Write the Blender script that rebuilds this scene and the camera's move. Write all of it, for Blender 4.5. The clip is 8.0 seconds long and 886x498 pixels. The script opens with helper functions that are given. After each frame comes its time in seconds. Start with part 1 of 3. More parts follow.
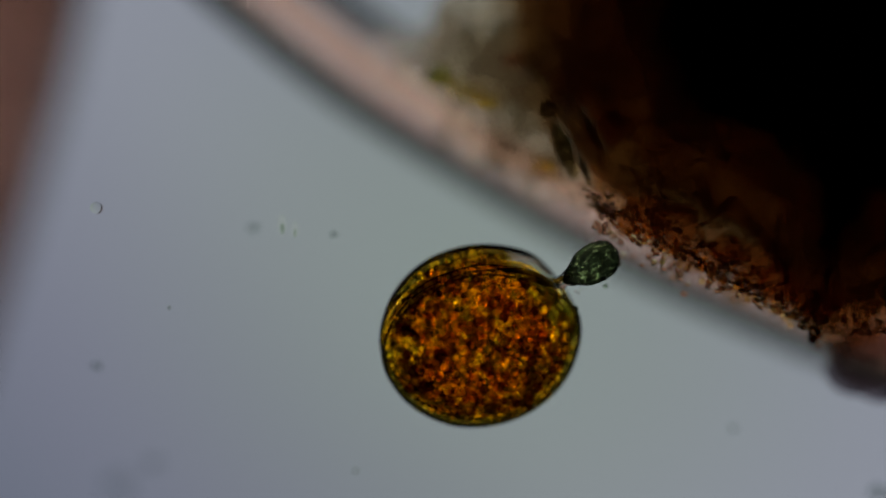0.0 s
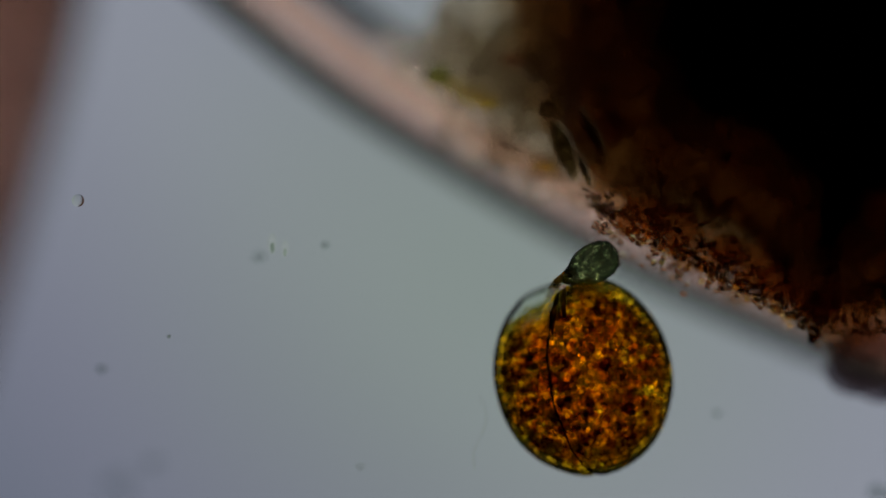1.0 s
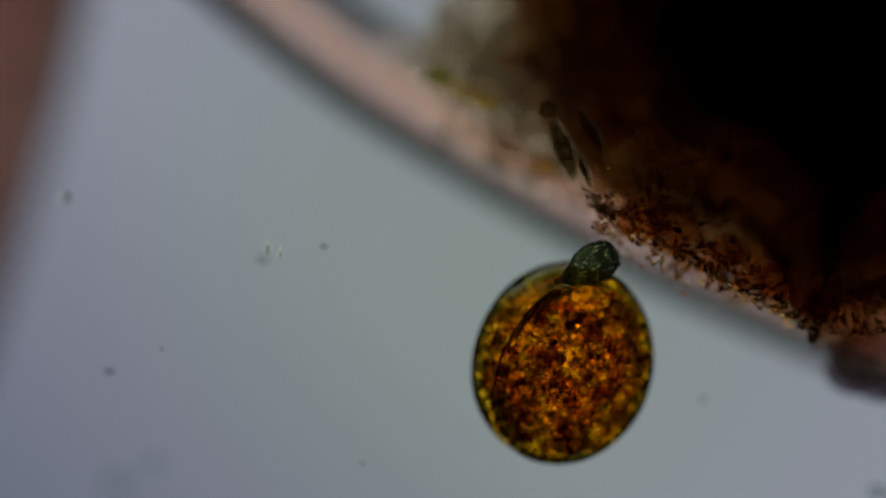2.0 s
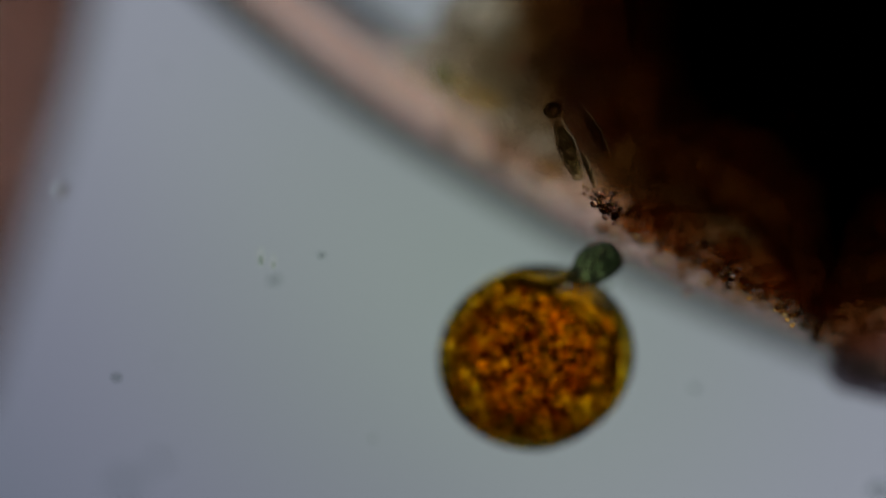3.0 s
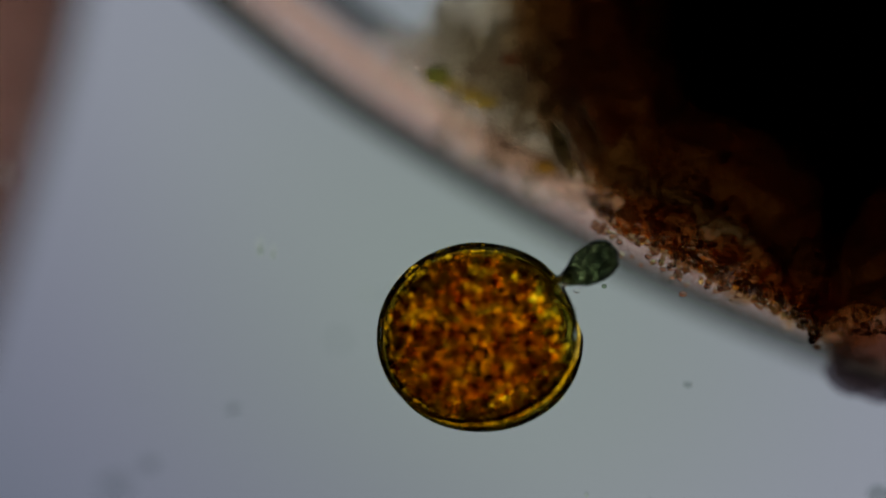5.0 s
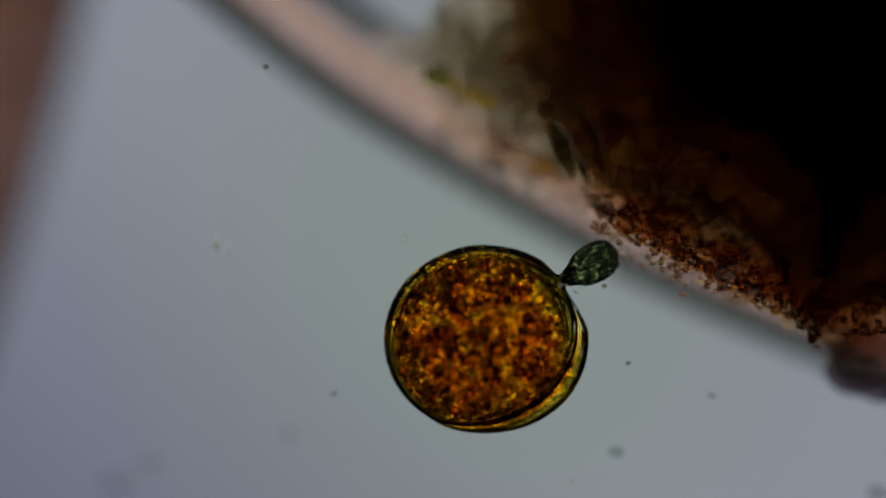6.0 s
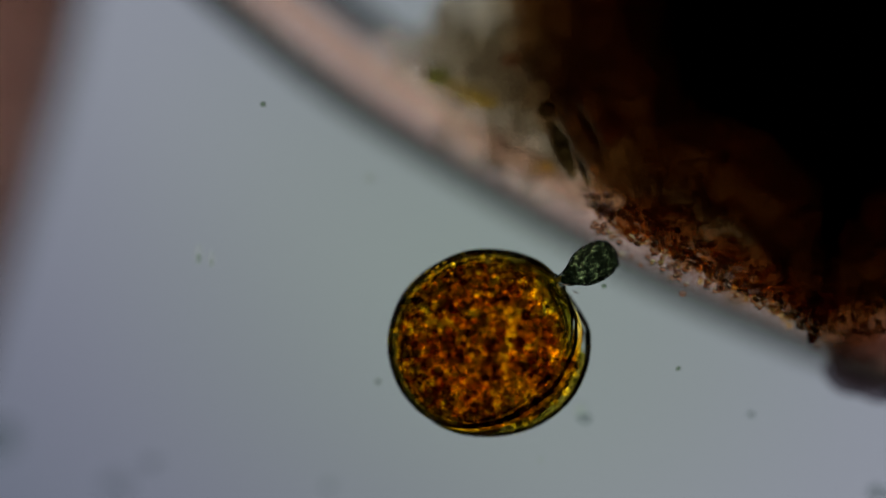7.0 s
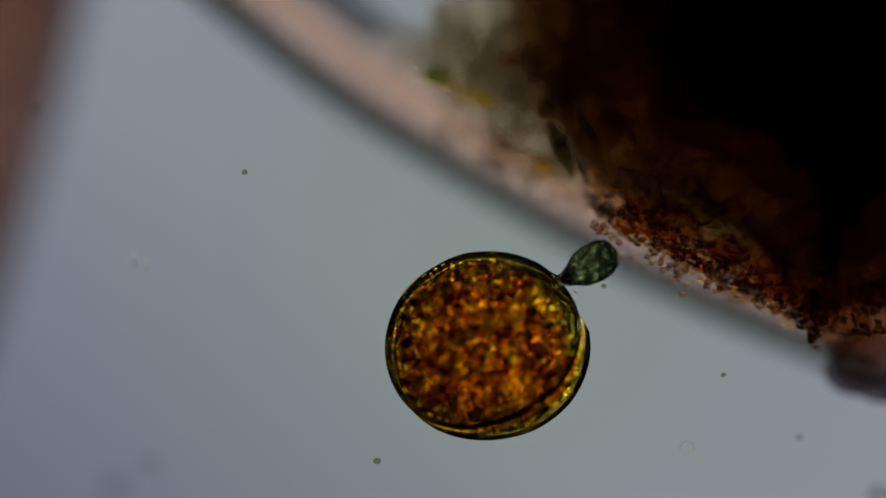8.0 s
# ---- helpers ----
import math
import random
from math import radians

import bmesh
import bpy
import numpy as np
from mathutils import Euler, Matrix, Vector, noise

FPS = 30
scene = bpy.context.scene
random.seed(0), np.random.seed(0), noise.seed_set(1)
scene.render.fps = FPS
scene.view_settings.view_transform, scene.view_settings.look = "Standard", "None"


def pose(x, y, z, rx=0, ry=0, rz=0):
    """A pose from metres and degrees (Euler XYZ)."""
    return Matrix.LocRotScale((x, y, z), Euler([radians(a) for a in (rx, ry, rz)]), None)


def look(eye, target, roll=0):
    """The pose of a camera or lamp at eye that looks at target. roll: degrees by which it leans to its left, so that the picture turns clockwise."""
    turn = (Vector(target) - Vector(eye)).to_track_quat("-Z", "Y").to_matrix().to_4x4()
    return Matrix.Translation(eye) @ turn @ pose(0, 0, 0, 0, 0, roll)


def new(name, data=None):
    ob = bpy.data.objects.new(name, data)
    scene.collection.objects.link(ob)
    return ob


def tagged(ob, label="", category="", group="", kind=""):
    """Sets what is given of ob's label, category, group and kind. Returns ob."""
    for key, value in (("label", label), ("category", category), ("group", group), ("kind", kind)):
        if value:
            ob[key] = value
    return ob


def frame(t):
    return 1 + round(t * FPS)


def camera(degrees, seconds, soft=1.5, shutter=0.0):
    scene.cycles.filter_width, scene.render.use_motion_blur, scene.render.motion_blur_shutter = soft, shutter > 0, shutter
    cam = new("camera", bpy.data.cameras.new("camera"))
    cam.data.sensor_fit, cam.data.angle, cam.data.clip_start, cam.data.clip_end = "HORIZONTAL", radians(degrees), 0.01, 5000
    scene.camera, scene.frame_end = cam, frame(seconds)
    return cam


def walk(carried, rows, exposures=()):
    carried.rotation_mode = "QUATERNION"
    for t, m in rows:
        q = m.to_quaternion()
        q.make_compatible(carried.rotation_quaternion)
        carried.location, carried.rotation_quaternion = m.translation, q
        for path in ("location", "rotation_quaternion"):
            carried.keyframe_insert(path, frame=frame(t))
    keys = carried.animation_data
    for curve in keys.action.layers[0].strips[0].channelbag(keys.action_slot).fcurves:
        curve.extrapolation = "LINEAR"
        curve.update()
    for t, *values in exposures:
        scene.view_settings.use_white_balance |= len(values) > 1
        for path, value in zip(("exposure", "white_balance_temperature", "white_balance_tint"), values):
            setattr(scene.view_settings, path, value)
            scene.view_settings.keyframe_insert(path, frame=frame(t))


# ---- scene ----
# The view through a microscope, built enlarged: 1 m stands for about 0.1 mm.
# z points up the tube; the lamp shines from below the slide.
DEPTH = 17.956         # from the lens to the plane of the amber cell's neck
cam = camera(5, 8.0, soft=1.45)
cam.data.dof.use_dof = True
cam.data.dof.focus_distance = DEPTH
cam.data.dof.aperture_fstop = 0.27

# the focus knob is turned a little on the way: the tube moves up and down
walk(cam, [
    (0.0, pose(0.000, 0.000, DEPTH + 0.08)),
    (1.7, pose(0.001, 0.000, DEPTH + 0.08)),
    (2.4, pose(-0.002, 0.000, DEPTH + 0.15)),
    (3.0, pose(-0.008, 0.000, DEPTH + 0.24)),
    (3.3, pose(-0.005, 0.000, DEPTH + 0.15)),
    (3.6, pose(0.001, 0.000, DEPTH + 0.05)),
    (4.0, pose(0.004, 0.000, DEPTH - 0.01)),
    (4.7, pose(0.004, 0.000, DEPTH - 0.01)),
    (6.0, pose(0.003, 0.000, DEPTH + 0.04)),
    (6.5, pose(0.003, 0.000, DEPTH + 0.09)),
    (7.2, pose(0.003, 0.000, DEPTH + 0.05)),
    (8.0, pose(0.004, 0.000, DEPTH + 0.03)),
])

scene.cycles.transparent_max_bounces = 40
scene.cycles.transmission_bounces = 20
scene.cycles.max_bounces = 20

# ---- light ----
world = bpy.data.worlds.new("dark_room")
world.use_nodes = True
world.node_tree.nodes["Background"].inputs[0].default_value = (0.48, 0.52, 0.50, 1)
world.node_tree.nodes["Background"].inputs[1].default_value = 0.032
scene.world = world

lamp = bpy.data.lights.new("condenser_beam", "SUN")
lamp.energy, lamp.angle, lamp.color = 11.0, 0.0, (1.0, 0.96, 0.9)
new("condenser_beam", lamp).matrix_world = look((0, 0, -6), (0.0, 0.0, 0.0))


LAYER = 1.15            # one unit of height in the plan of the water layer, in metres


def at(u, v, h=0.0):
    """A place in the field of view: millimetres right and down from its upper left corner, as the lens sees them, h layers above the amber cell's neck."""
    z = h * LAYER
    s = (DEPTH - z) / DEPTH
    return Vector(((u - 784) / 1000 * s, (441 - v) / 1000 * s, z))


# ---- materials ----
def material(name):
    m = bpy.data.materials.new(name)
    m.use_nodes = True
    nt = m.node_tree
    nt.nodes.clear()
    return m, nt


def node(nt, kind, **values):
    n = nt.nodes.new(kind)
    for key, value in values.items():
        n.inputs[key.replace("_", " ")].default_value = value
    return n


def link(nt, a, b):
    nt.links.new(a, b)


def rgba(c):
    return (c[0], c[1], c[2], 1)


def ramp(nt, fac, stops):
    r = nt.nodes.new("ShaderNodeValToRGB")
    e = r.color_ramp.elements
    while len(e) < len(stops):
        e.new(0.5)
    for el, (p, c) in zip(e, stops):
        el.position, el.color = p, rgba(c)
    link(nt, fac, r.inputs[0])
    return r.outputs[0]


def coords(nt):
    return nt.nodes.new("ShaderNodeTexCoord").outputs["Object"]


def noise_tex(nt, scale, detail=3.0, rough=0.55, vec=None):
    n = node(nt, "ShaderNodeTexNoise", Scale=scale, Detail=detail, Roughness=rough)
    link(nt, vec or coords(nt), n.inputs["Vector"])
    return n.outputs["Fac"]


def mix_color(nt, fac, a, b, blend="MIX"):
    n = nt.nodes.new("ShaderNodeMix")
    n.data_type, n.blend_type = "RGBA", blend
    for sock, val in ((n.inputs[0], fac), (n.inputs[6], a), (n.inputs[7], b)):
        if isinstance(val, (int, float)):
            sock.default_value = val
        elif isinstance(val, tuple):
            sock.default_value = rgba(val)
        else:
            link(nt, val, sock)
    return n.outputs[2]


def mix_shader(nt, fac, a, b):
    n = nt.nodes.new("ShaderNodeMixShader")
    if isinstance(fac, (int, float)):
        n.inputs[0].default_value = fac
    else:
        link(nt, fac, n.inputs[0])
    link(nt, a, n.inputs[1])
    link(nt, b, n.inputs[2])
    return n.outputs[0]


def shader(nt, kind, color, **values):
    n = node(nt, kind, **values)
    if isinstance(color, tuple):
        n.inputs["Color"].default_value = rgba(color)
    else:
        link(nt, color, n.inputs["Color"])
    return n


def finish(nt, out):
    o = nt.nodes.new("ShaderNodeOutputMaterial")
    link(nt, out, o.inputs["Surface"])


def bump_of(nt, height, strength, distance):
    b = node(nt, "ShaderNodeBump", Strength=strength, Distance=distance)
    link(nt, height, b.inputs["Height"])
    return b.outputs["Normal"]


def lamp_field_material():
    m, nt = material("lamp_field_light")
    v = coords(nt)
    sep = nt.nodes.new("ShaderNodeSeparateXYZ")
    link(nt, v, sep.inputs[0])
    # vignette painted into the emission colour: cooler and dimmer towards one side
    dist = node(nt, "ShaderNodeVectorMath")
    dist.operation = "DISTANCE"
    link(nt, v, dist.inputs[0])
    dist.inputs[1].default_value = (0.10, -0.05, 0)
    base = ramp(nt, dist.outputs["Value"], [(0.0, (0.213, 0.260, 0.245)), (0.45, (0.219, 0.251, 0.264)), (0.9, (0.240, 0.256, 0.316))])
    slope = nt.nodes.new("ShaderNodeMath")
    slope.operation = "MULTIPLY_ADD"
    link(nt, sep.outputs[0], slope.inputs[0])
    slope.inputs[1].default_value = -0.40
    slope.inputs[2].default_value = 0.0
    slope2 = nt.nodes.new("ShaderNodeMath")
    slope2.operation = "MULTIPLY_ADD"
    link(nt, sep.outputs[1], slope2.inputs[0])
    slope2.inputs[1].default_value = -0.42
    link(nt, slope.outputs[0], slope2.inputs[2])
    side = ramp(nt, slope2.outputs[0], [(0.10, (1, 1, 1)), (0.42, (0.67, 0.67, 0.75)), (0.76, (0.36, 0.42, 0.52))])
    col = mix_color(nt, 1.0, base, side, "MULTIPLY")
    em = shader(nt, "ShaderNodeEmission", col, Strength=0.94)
    # the disc glows and is clear too, so the condenser's beam can pass
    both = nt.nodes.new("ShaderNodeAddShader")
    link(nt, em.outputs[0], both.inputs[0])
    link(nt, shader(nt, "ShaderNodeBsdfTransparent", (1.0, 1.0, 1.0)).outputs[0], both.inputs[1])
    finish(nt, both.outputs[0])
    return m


def clear_material(name, tint, ior, rough=0.0, straight=0.0):
    """A clear wet body that bends light; where it is thin, a part goes straight through."""
    m, nt = material(name)
    n1 = noise_tex(nt, 30)
    col = ramp(nt, n1, [(0.3, tint), (0.75, tuple(min(1, c * 1.06) for c in tint))])
    refr = shader(nt, "ShaderNodeBsdfRefraction", col, IOR=ior, Roughness=rough)
    tra = shader(nt, "ShaderNodeBsdfTransparent", col)
    finish(nt, mix_shader(nt, straight, refr.outputs[0], tra.outputs[0]))
    return m


def stained_material(name, colors, scale, clear, grain=0.4, edge=0.35, low=0.28, high=0.72):
    """Translucent stuff: part of the light goes straight through, part is scattered. colors: dark to bright."""
    m, nt = material(name)
    v = coords(nt)
    vor = node(nt, "ShaderNodeTexVoronoi", Scale=scale)
    link(nt, v, vor.inputs["Vector"])
    n1 = noise_tex(nt, scale * 0.35, 4.0, 0.6, v)
    n2 = noise_tex(nt, scale * 2.3, 3.0, 0.6, v)
    a = nt.nodes.new("ShaderNodeMath")
    a.operation = "MULTIPLY_ADD"
    link(nt, vor.outputs["Distance"], a.inputs[0])
    a.inputs[1].default_value = -edge
    link(nt, n1, a.inputs[2])
    b = nt.nodes.new("ShaderNodeMath")
    b.operation = "MULTIPLY_ADD"
    link(nt, n2, b.inputs[0])
    b.inputs[1].default_value = grain
    link(nt, a.outputs[0], b.inputs[2])
    k = len(colors) - 1
    col = ramp(nt, b.outputs[0], [(low + (high - low) * i / k, c) for i, c in enumerate(colors)])
    nrm = bump_of(nt, b.outputs[0], 0.6, 0.01)
    tra = shader(nt, "ShaderNodeBsdfTransparent", col)
    if clear >= 1:
        finish(nt, tra.outputs[0])
        return m
    tlu = shader(nt, "ShaderNodeBsdfTranslucent", col)
    link(nt, nrm, tlu.inputs["Normal"])
    finish(nt, mix_shader(nt, clear, tlu.outputs[0], tra.outputs[0]))
    return m


def cells_material(name, colors, scale, clear, bright=1.0):
    """Stuff packed with droplets: each cell has a shade of its own, bright in the middle and dark at its edge."""
    m, nt = material(name)
    v = coords(nt)
    warp = node(nt, "ShaderNodeTexNoise", Scale=scale * 0.9, Detail=2.0)
    link(nt, v, warp.inputs["Vector"])
    push = nt.nodes.new("ShaderNodeVectorMath")
    push.operation = "MULTIPLY_ADD"
    link(nt, warp.outputs["Color"], push.inputs[0])
    push.inputs[1].default_value = (0.55 / scale,) * 3
    link(nt, v, push.inputs[2])
    vor = node(nt, "ShaderNodeTexVoronoi", Scale=scale, Randomness=1.0)
    link(nt, push.outputs[0], vor.inputs["Vector"])
    shade = nt.nodes.new("ShaderNodeSeparateColor")
    link(nt, vor.outputs["Color"], shade.inputs[0])
    large = noise_tex(nt, scale * 0.22, 2.0, 0.5, v)

    def combine(a, k, c):
        n = nt.nodes.new("ShaderNodeMath")
        n.operation = "MULTIPLY_ADD"
        link(nt, a, n.inputs[0])
        n.inputs[1].default_value = k
        if isinstance(c, float):
            n.inputs[2].default_value = c
        else:
            link(nt, c, n.inputs[2])
        return n.outputs[0]

    val = combine(vor.outputs["Distance"], -1.35, 0.52)
    val = combine(shade.outputs[0], 0.55, val)
    val = combine(large, 0.7 * bright, val)
    k = len(colors) - 1
    col = ramp(nt, val, [(0.15 + 0.75 * i / k, c) for i, c in enumerate(colors)])
    tra = shader(nt, "ShaderNodeBsdfTransparent", col)
    if clear >= 1:
        finish(nt, tra.outputs[0])
        return m
    tlu = shader(nt, "ShaderNodeBsdfTranslucent", col)
    link(nt, bump_of(nt, val, 0.5, 0.006), tlu.inputs["Normal"])
    finish(nt, mix_shader(nt, clear, tlu.outputs[0], tra.outputs[0]))
    return m


def streak_material(name, colors):
    """A wrinkled crust: long folds along the thing's own x axis, part of the light comes through."""
    m, nt = material(name)
    v = coords(nt)
    stretch = nt.nodes.new("ShaderNodeVectorMath")
    stretch.operation = "MULTIPLY"
    link(nt, v, stretch.inputs[0])
    stretch.inputs[1].default_value = (62.0, 135.0, 120.0)
    folds = node(nt, "ShaderNodeTexNoise", Scale=1.0, Detail=4.0, Roughness=0.6, Distortion=0.9)
    link(nt, stretch.outputs[0], folds.inputs["Vector"])
    fac = folds.outputs["Fac"]
    k = len(colors) - 1
    col = ramp(nt, fac, [(0.42 + 0.21 * i / k, c) for i, c in enumerate(colors)])
    tra = shader(nt, "ShaderNodeBsdfTransparent", col)
    tlu = shader(nt, "ShaderNodeBsdfTranslucent", col)
    link(nt, bump_of(nt, fac, 0.8, 0.01), tlu.inputs["Normal"])
    finish(nt, mix_shader(nt, 0.8, tlu.outputs[0], tra.outputs[0]))
    return m


def bead_material(name, colors, ior):
    """Clear tinted beads, each with a tint of its own."""
    m, nt = material(name)
    info = nt.nodes.new("ShaderNodeObjectInfo")
    k = len(colors) - 1
    col = ramp(nt, info.outputs["Random"], [(i / k, c) for i, c in enumerate(colors)])
    n1 = noise_tex(nt, 80, 2.0)
    col = mix_color(nt, n1, col, mix_color(nt, 1.0, col, (0.9, 0.85, 0.8), "MULTIPLY"))
    refr = shader(nt, "ShaderNodeBsdfRefraction", col, IOR=ior, Roughness=0.0)
    finish(nt, refr.outputs[0])
    return m


def grain_material(name, colors, clear):
    """Small droplets and crumbs, each with a shade of its own."""
    m, nt = material(name)
    info = nt.nodes.new("ShaderNodeObjectInfo")
    k = len(colors) - 1
    col = ramp(nt, info.outputs["Random"], [(i / k, c) for i, c in enumerate(colors)])
    n1 = noise_tex(nt, 90, 3.0)
    col = mix_color(nt, n1, col, mix_color(nt, 1.0, col, (0.55, 0.45, 0.35), "MULTIPLY"))
    tra = shader(nt, "ShaderNodeBsdfTransparent", col)
    if clear >= 1:
        finish(nt, tra.outputs[0])
        return m
    tlu = shader(nt, "ShaderNodeBsdfTranslucent", col)
    finish(nt, mix_shader(nt, clear, tlu.outputs[0], tra.outputs[0]))
    return m


def island_material(name, colors, clear):
    m, nt = material(name)
    geo = nt.nodes.new("ShaderNodeNewGeometry")
    k = len(colors) - 1
    col = ramp(nt, geo.outputs["Random Per Island"], [(i / k, c) for i, c in enumerate(colors)])
    n1 = noise_tex(nt, 70, 3.0)
    col = mix_color(nt, n1, col, mix_color(nt, 1.0, col, (0.5, 0.42, 0.34), "MULTIPLY"))
    tra = shader(nt, "ShaderNodeBsdfTransparent", col)
    if clear >= 1:
        finish(nt, tra.outputs[0])
        return m
    tlu = shader(nt, "ShaderNodeBsdfTranslucent", col)
    finish(nt, mix_shader(nt, clear, tlu.outputs[0], tra.outputs[0]))
    return m


def solid_material(name, colors, scale):
    m, nt = material(name)
    n1 = noise_tex(nt, scale, 5.0, 0.65)
    col = ramp(nt, n1, [(0.3 + 0.4 * i / (len(colors) - 1), c) for i, c in enumerate(colors)])
    p = node(nt, "ShaderNodeBsdfPrincipled", Roughness=0.8)
    link(nt, col, p.inputs["Base Color"])
    link(nt, bump_of(nt, n1, 0.7, 0.02), p.inputs["Normal"])
    finish(nt, p.outputs[0])
    return m


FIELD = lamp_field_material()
WALL_CLEAR = clear_material("cell_wall", (0.94, 0.98, 0.93), 1.14, straight=0.07)
MEMBRANE = clear_material("membrane", (0.98, 0.96, 0.84), 1.12, straight=0.1)
NECK_DROP = clear_material("neck_drop", (0.93, 0.99, 0.97), 1.16)
CORTEX = cells_material("olive_amber_cortex", [(0.42, 0.38, 0.08), (0.70, 0.60, 0.16), (0.90, 0.79, 0.28), (1.0, 0.94, 0.46)], 84, 1, 1.0)
CYTOPLASM = cells_material("amber_cytoplasm", [(0.46, 0.23, 0.055), (0.88, 0.63, 0.24), (1.0, 0.96, 0.58), (1.0, 1.0, 0.78), (1.0, 1.0, 0.94)], 52, 1)
INNER = cells_material("inner_cytoplasm", [(0.62, 0.38, 0.16), (0.80, 0.57, 0.32), (0.95, 0.77, 0.52), (1.0, 0.92, 0.75)], 60, 1)
OIL = bead_material("amber_oil", [(1, 0.87, 0.528), (1, 0.96, 0.708), (1, 0.984, 0.837), (1, 0.786, 0.402)], 1.17)
BROWN_GRAIN = grain_material("brown_grain", [(0.70, 0.42, 0.16), (0.80, 0.56, 0.24), (0.62, 0.52, 0.22), (0.80, 0.52, 0.20)], 1)
GLEAM = grain_material("yellow_gleaming_oil", [(1.0, 0.95, 0.30), (1.0, 0.84, 0.24), (0.85, 1.0, 0.40), (1.0, 0.92, 0.42)], 0.52)
FINE_GRAIN = island_material("fine_amber_grain", [(0.74, 0.50, 0.20), (0.92, 0.74, 0.38), (0.80, 0.56, 0.24), (0.95, 0.78, 0.44)], 1)
FINE_OIL = island_material("fine_amber_oil", [(1.0, 0.97, 0.52), (1.0, 0.90, 0.38), (0.95, 1.0, 0.5), (1.0, 0.86, 0.34)], 0.5)
BRIGHT_LIP = stained_material("yellow_lip", [(0.85, 0.65, 0.2), (1.0, 0.85, 0.35), (1.0, 0.95, 0.5)], 60, 0.9)
SEAM = stained_material("dark_seam", [(0.10, 0.10, 0.03), (0.22, 0.20, 0.07), (0.40, 0.35, 0.15)], 60, 1)
STRAND = stained_material("dark_strand", [(0.10, 0.075, 0.02), (0.22, 0.17, 0.04), (0.40, 0.31, 0.09)], 60, 0.7)
GLASS = stained_material("slide_glass", [(0.985, 0.99, 0.985), (0.99, 0.995, 0.99), (0.995, 1.0, 0.995)], 2, 0.998)
OLIVE = streak_material("dark_olive_crust", [(0.015, 0.02, 0.015), (0.05, 0.06, 0.045), (0.15, 0.19, 0.12), (0.66, 0.72, 0.52)])
PINK = stained_material("pink_lumen", [(0.84, 0.625, 0.585), (0.91, 0.70, 0.655), (0.96, 0.775, 0.72)], 6, 0.985)
FIBRE_WALL = clear_material("fibre_wall", (0.95, 0.98, 0.91), 1.75, straight=0.12)
THIN_WALL = clear_material("thin_fibre_wall", (0.93, 0.92, 0.90), 1.3, straight=0.55)
BROWN_LUMEN = stained_material("brown_lumen", [(0.40, 0.26, 0.22), (0.50, 0.35, 0.30), (0.60, 0.45, 0.40)], 4, 0.965)
MASS = solid_material("black_humus", [(0.02, 0.01, 0.005), (0.10, 0.045, 0.02), (0.22, 0.10, 0.045)], 9)
CRUMB = bead_material("amber_crumb", [(0.96, 0.79, 0.59), (1.0, 0.90, 0.76), (1.0, 0.95, 0.86), (0.78, 0.63, 0.46), (0.98, 0.82, 0.56), (0.92, 0.83, 0.77)], 1.05)
CRUST = bead_material("dark_crumb", [(0.62, 0.45, 0.29), (0.42, 0.30, 0.19), (0.78, 0.60, 0.42), (0.52, 0.42, 0.33)], 1.05)
GLOW_CRUMB = grain_material("gleaming_amber_crumb", [(0.92, 0.78, 0.46), (1.0, 0.88, 0.60), (0.86, 0.70, 0.40), (1.0, 0.92, 0.70)], 0.92)
MANTLE = cells_material("brown_mantle", [(0.54, 0.445, 0.325), (0.66, 0.55, 0.415), (0.78, 0.665, 0.515), (0.92, 0.81, 0.65)], 90, 1, 1.3)
DARK_MANTLE = cells_material("dark_mantle", [(0.40, 0.31, 0.215), (0.535, 0.425, 0.295), (0.665, 0.54, 0.39), (0.79, 0.66, 0.495)], 40, 1, 1.0)
# the brown mantle again in paler tints: the rim's brightness is put into colour
LIT_RIM_MANTLE = cells_material("lit_rim_mantle", [(0.56, 0.45, 0.32), (0.76, 0.64, 0.47), (0.92, 0.80, 0.62), (1, 0.94, 0.81)], 90, 1, 1.3)
PALE_CRUMB = bead_material("pale_pink_crumb", [(0.98, 0.86, 0.78), (0.86, 0.72, 0.62), (1.0, 0.92, 0.84), (0.94, 0.90, 0.66)], 1.07)
HUMUS = stained_material("brown_humus", [(0.46, 0.33, 0.22), (0.68, 0.53, 0.39), (0.86, 0.72, 0.56)], 20, 0.985)
FINE = island_material("fine_crumb", [(0.36, 0.30, 0.24), (0.90, 0.80, 0.64), (0.60, 0.51, 0.40), (1, 0.92, 0.79), (0.80, 0.68, 0.49), (0.54, 0.49, 0.45)], 0.985)
BEAD = bead_material("pale_bead", [(1.0, 0.92, 0.85), (0.85, 0.66, 0.6), (1.0, 0.85, 0.7), (0.7, 0.55, 0.5), (0.95, 0.9, 0.6)], 1.11)
HAZE = stained_material("grey_olive_scum", [(0.735, 0.715, 0.683), (0.876, 0.862, 0.834), (0.974, 0.966, 0.95)], 34, 0.991)
TISSUE = stained_material("pink_tissue", [(0.46, 0.385, 0.36), (0.66, 0.56, 0.525), (0.86, 0.755, 0.71)], 26, 1)
TISSUE_RIM = stained_material("violet_grey_rim", [(0.34, 0.32, 0.34), (0.50, 0.47, 0.50), (0.66, 0.62, 0.64)], 40, 1)
LEAFGREEN = stained_material("leaf_green_alga", [(0.26, 0.31, 0.12), (0.42, 0.48, 0.20), (0.60, 0.65, 0.32)], 40, 0.98)
RUST = stained_material("rust_alga", [(0.45, 0.26, 0.16), (0.66, 0.42, 0.26), (0.8, 0.56, 0.38)], 40, 0.97)
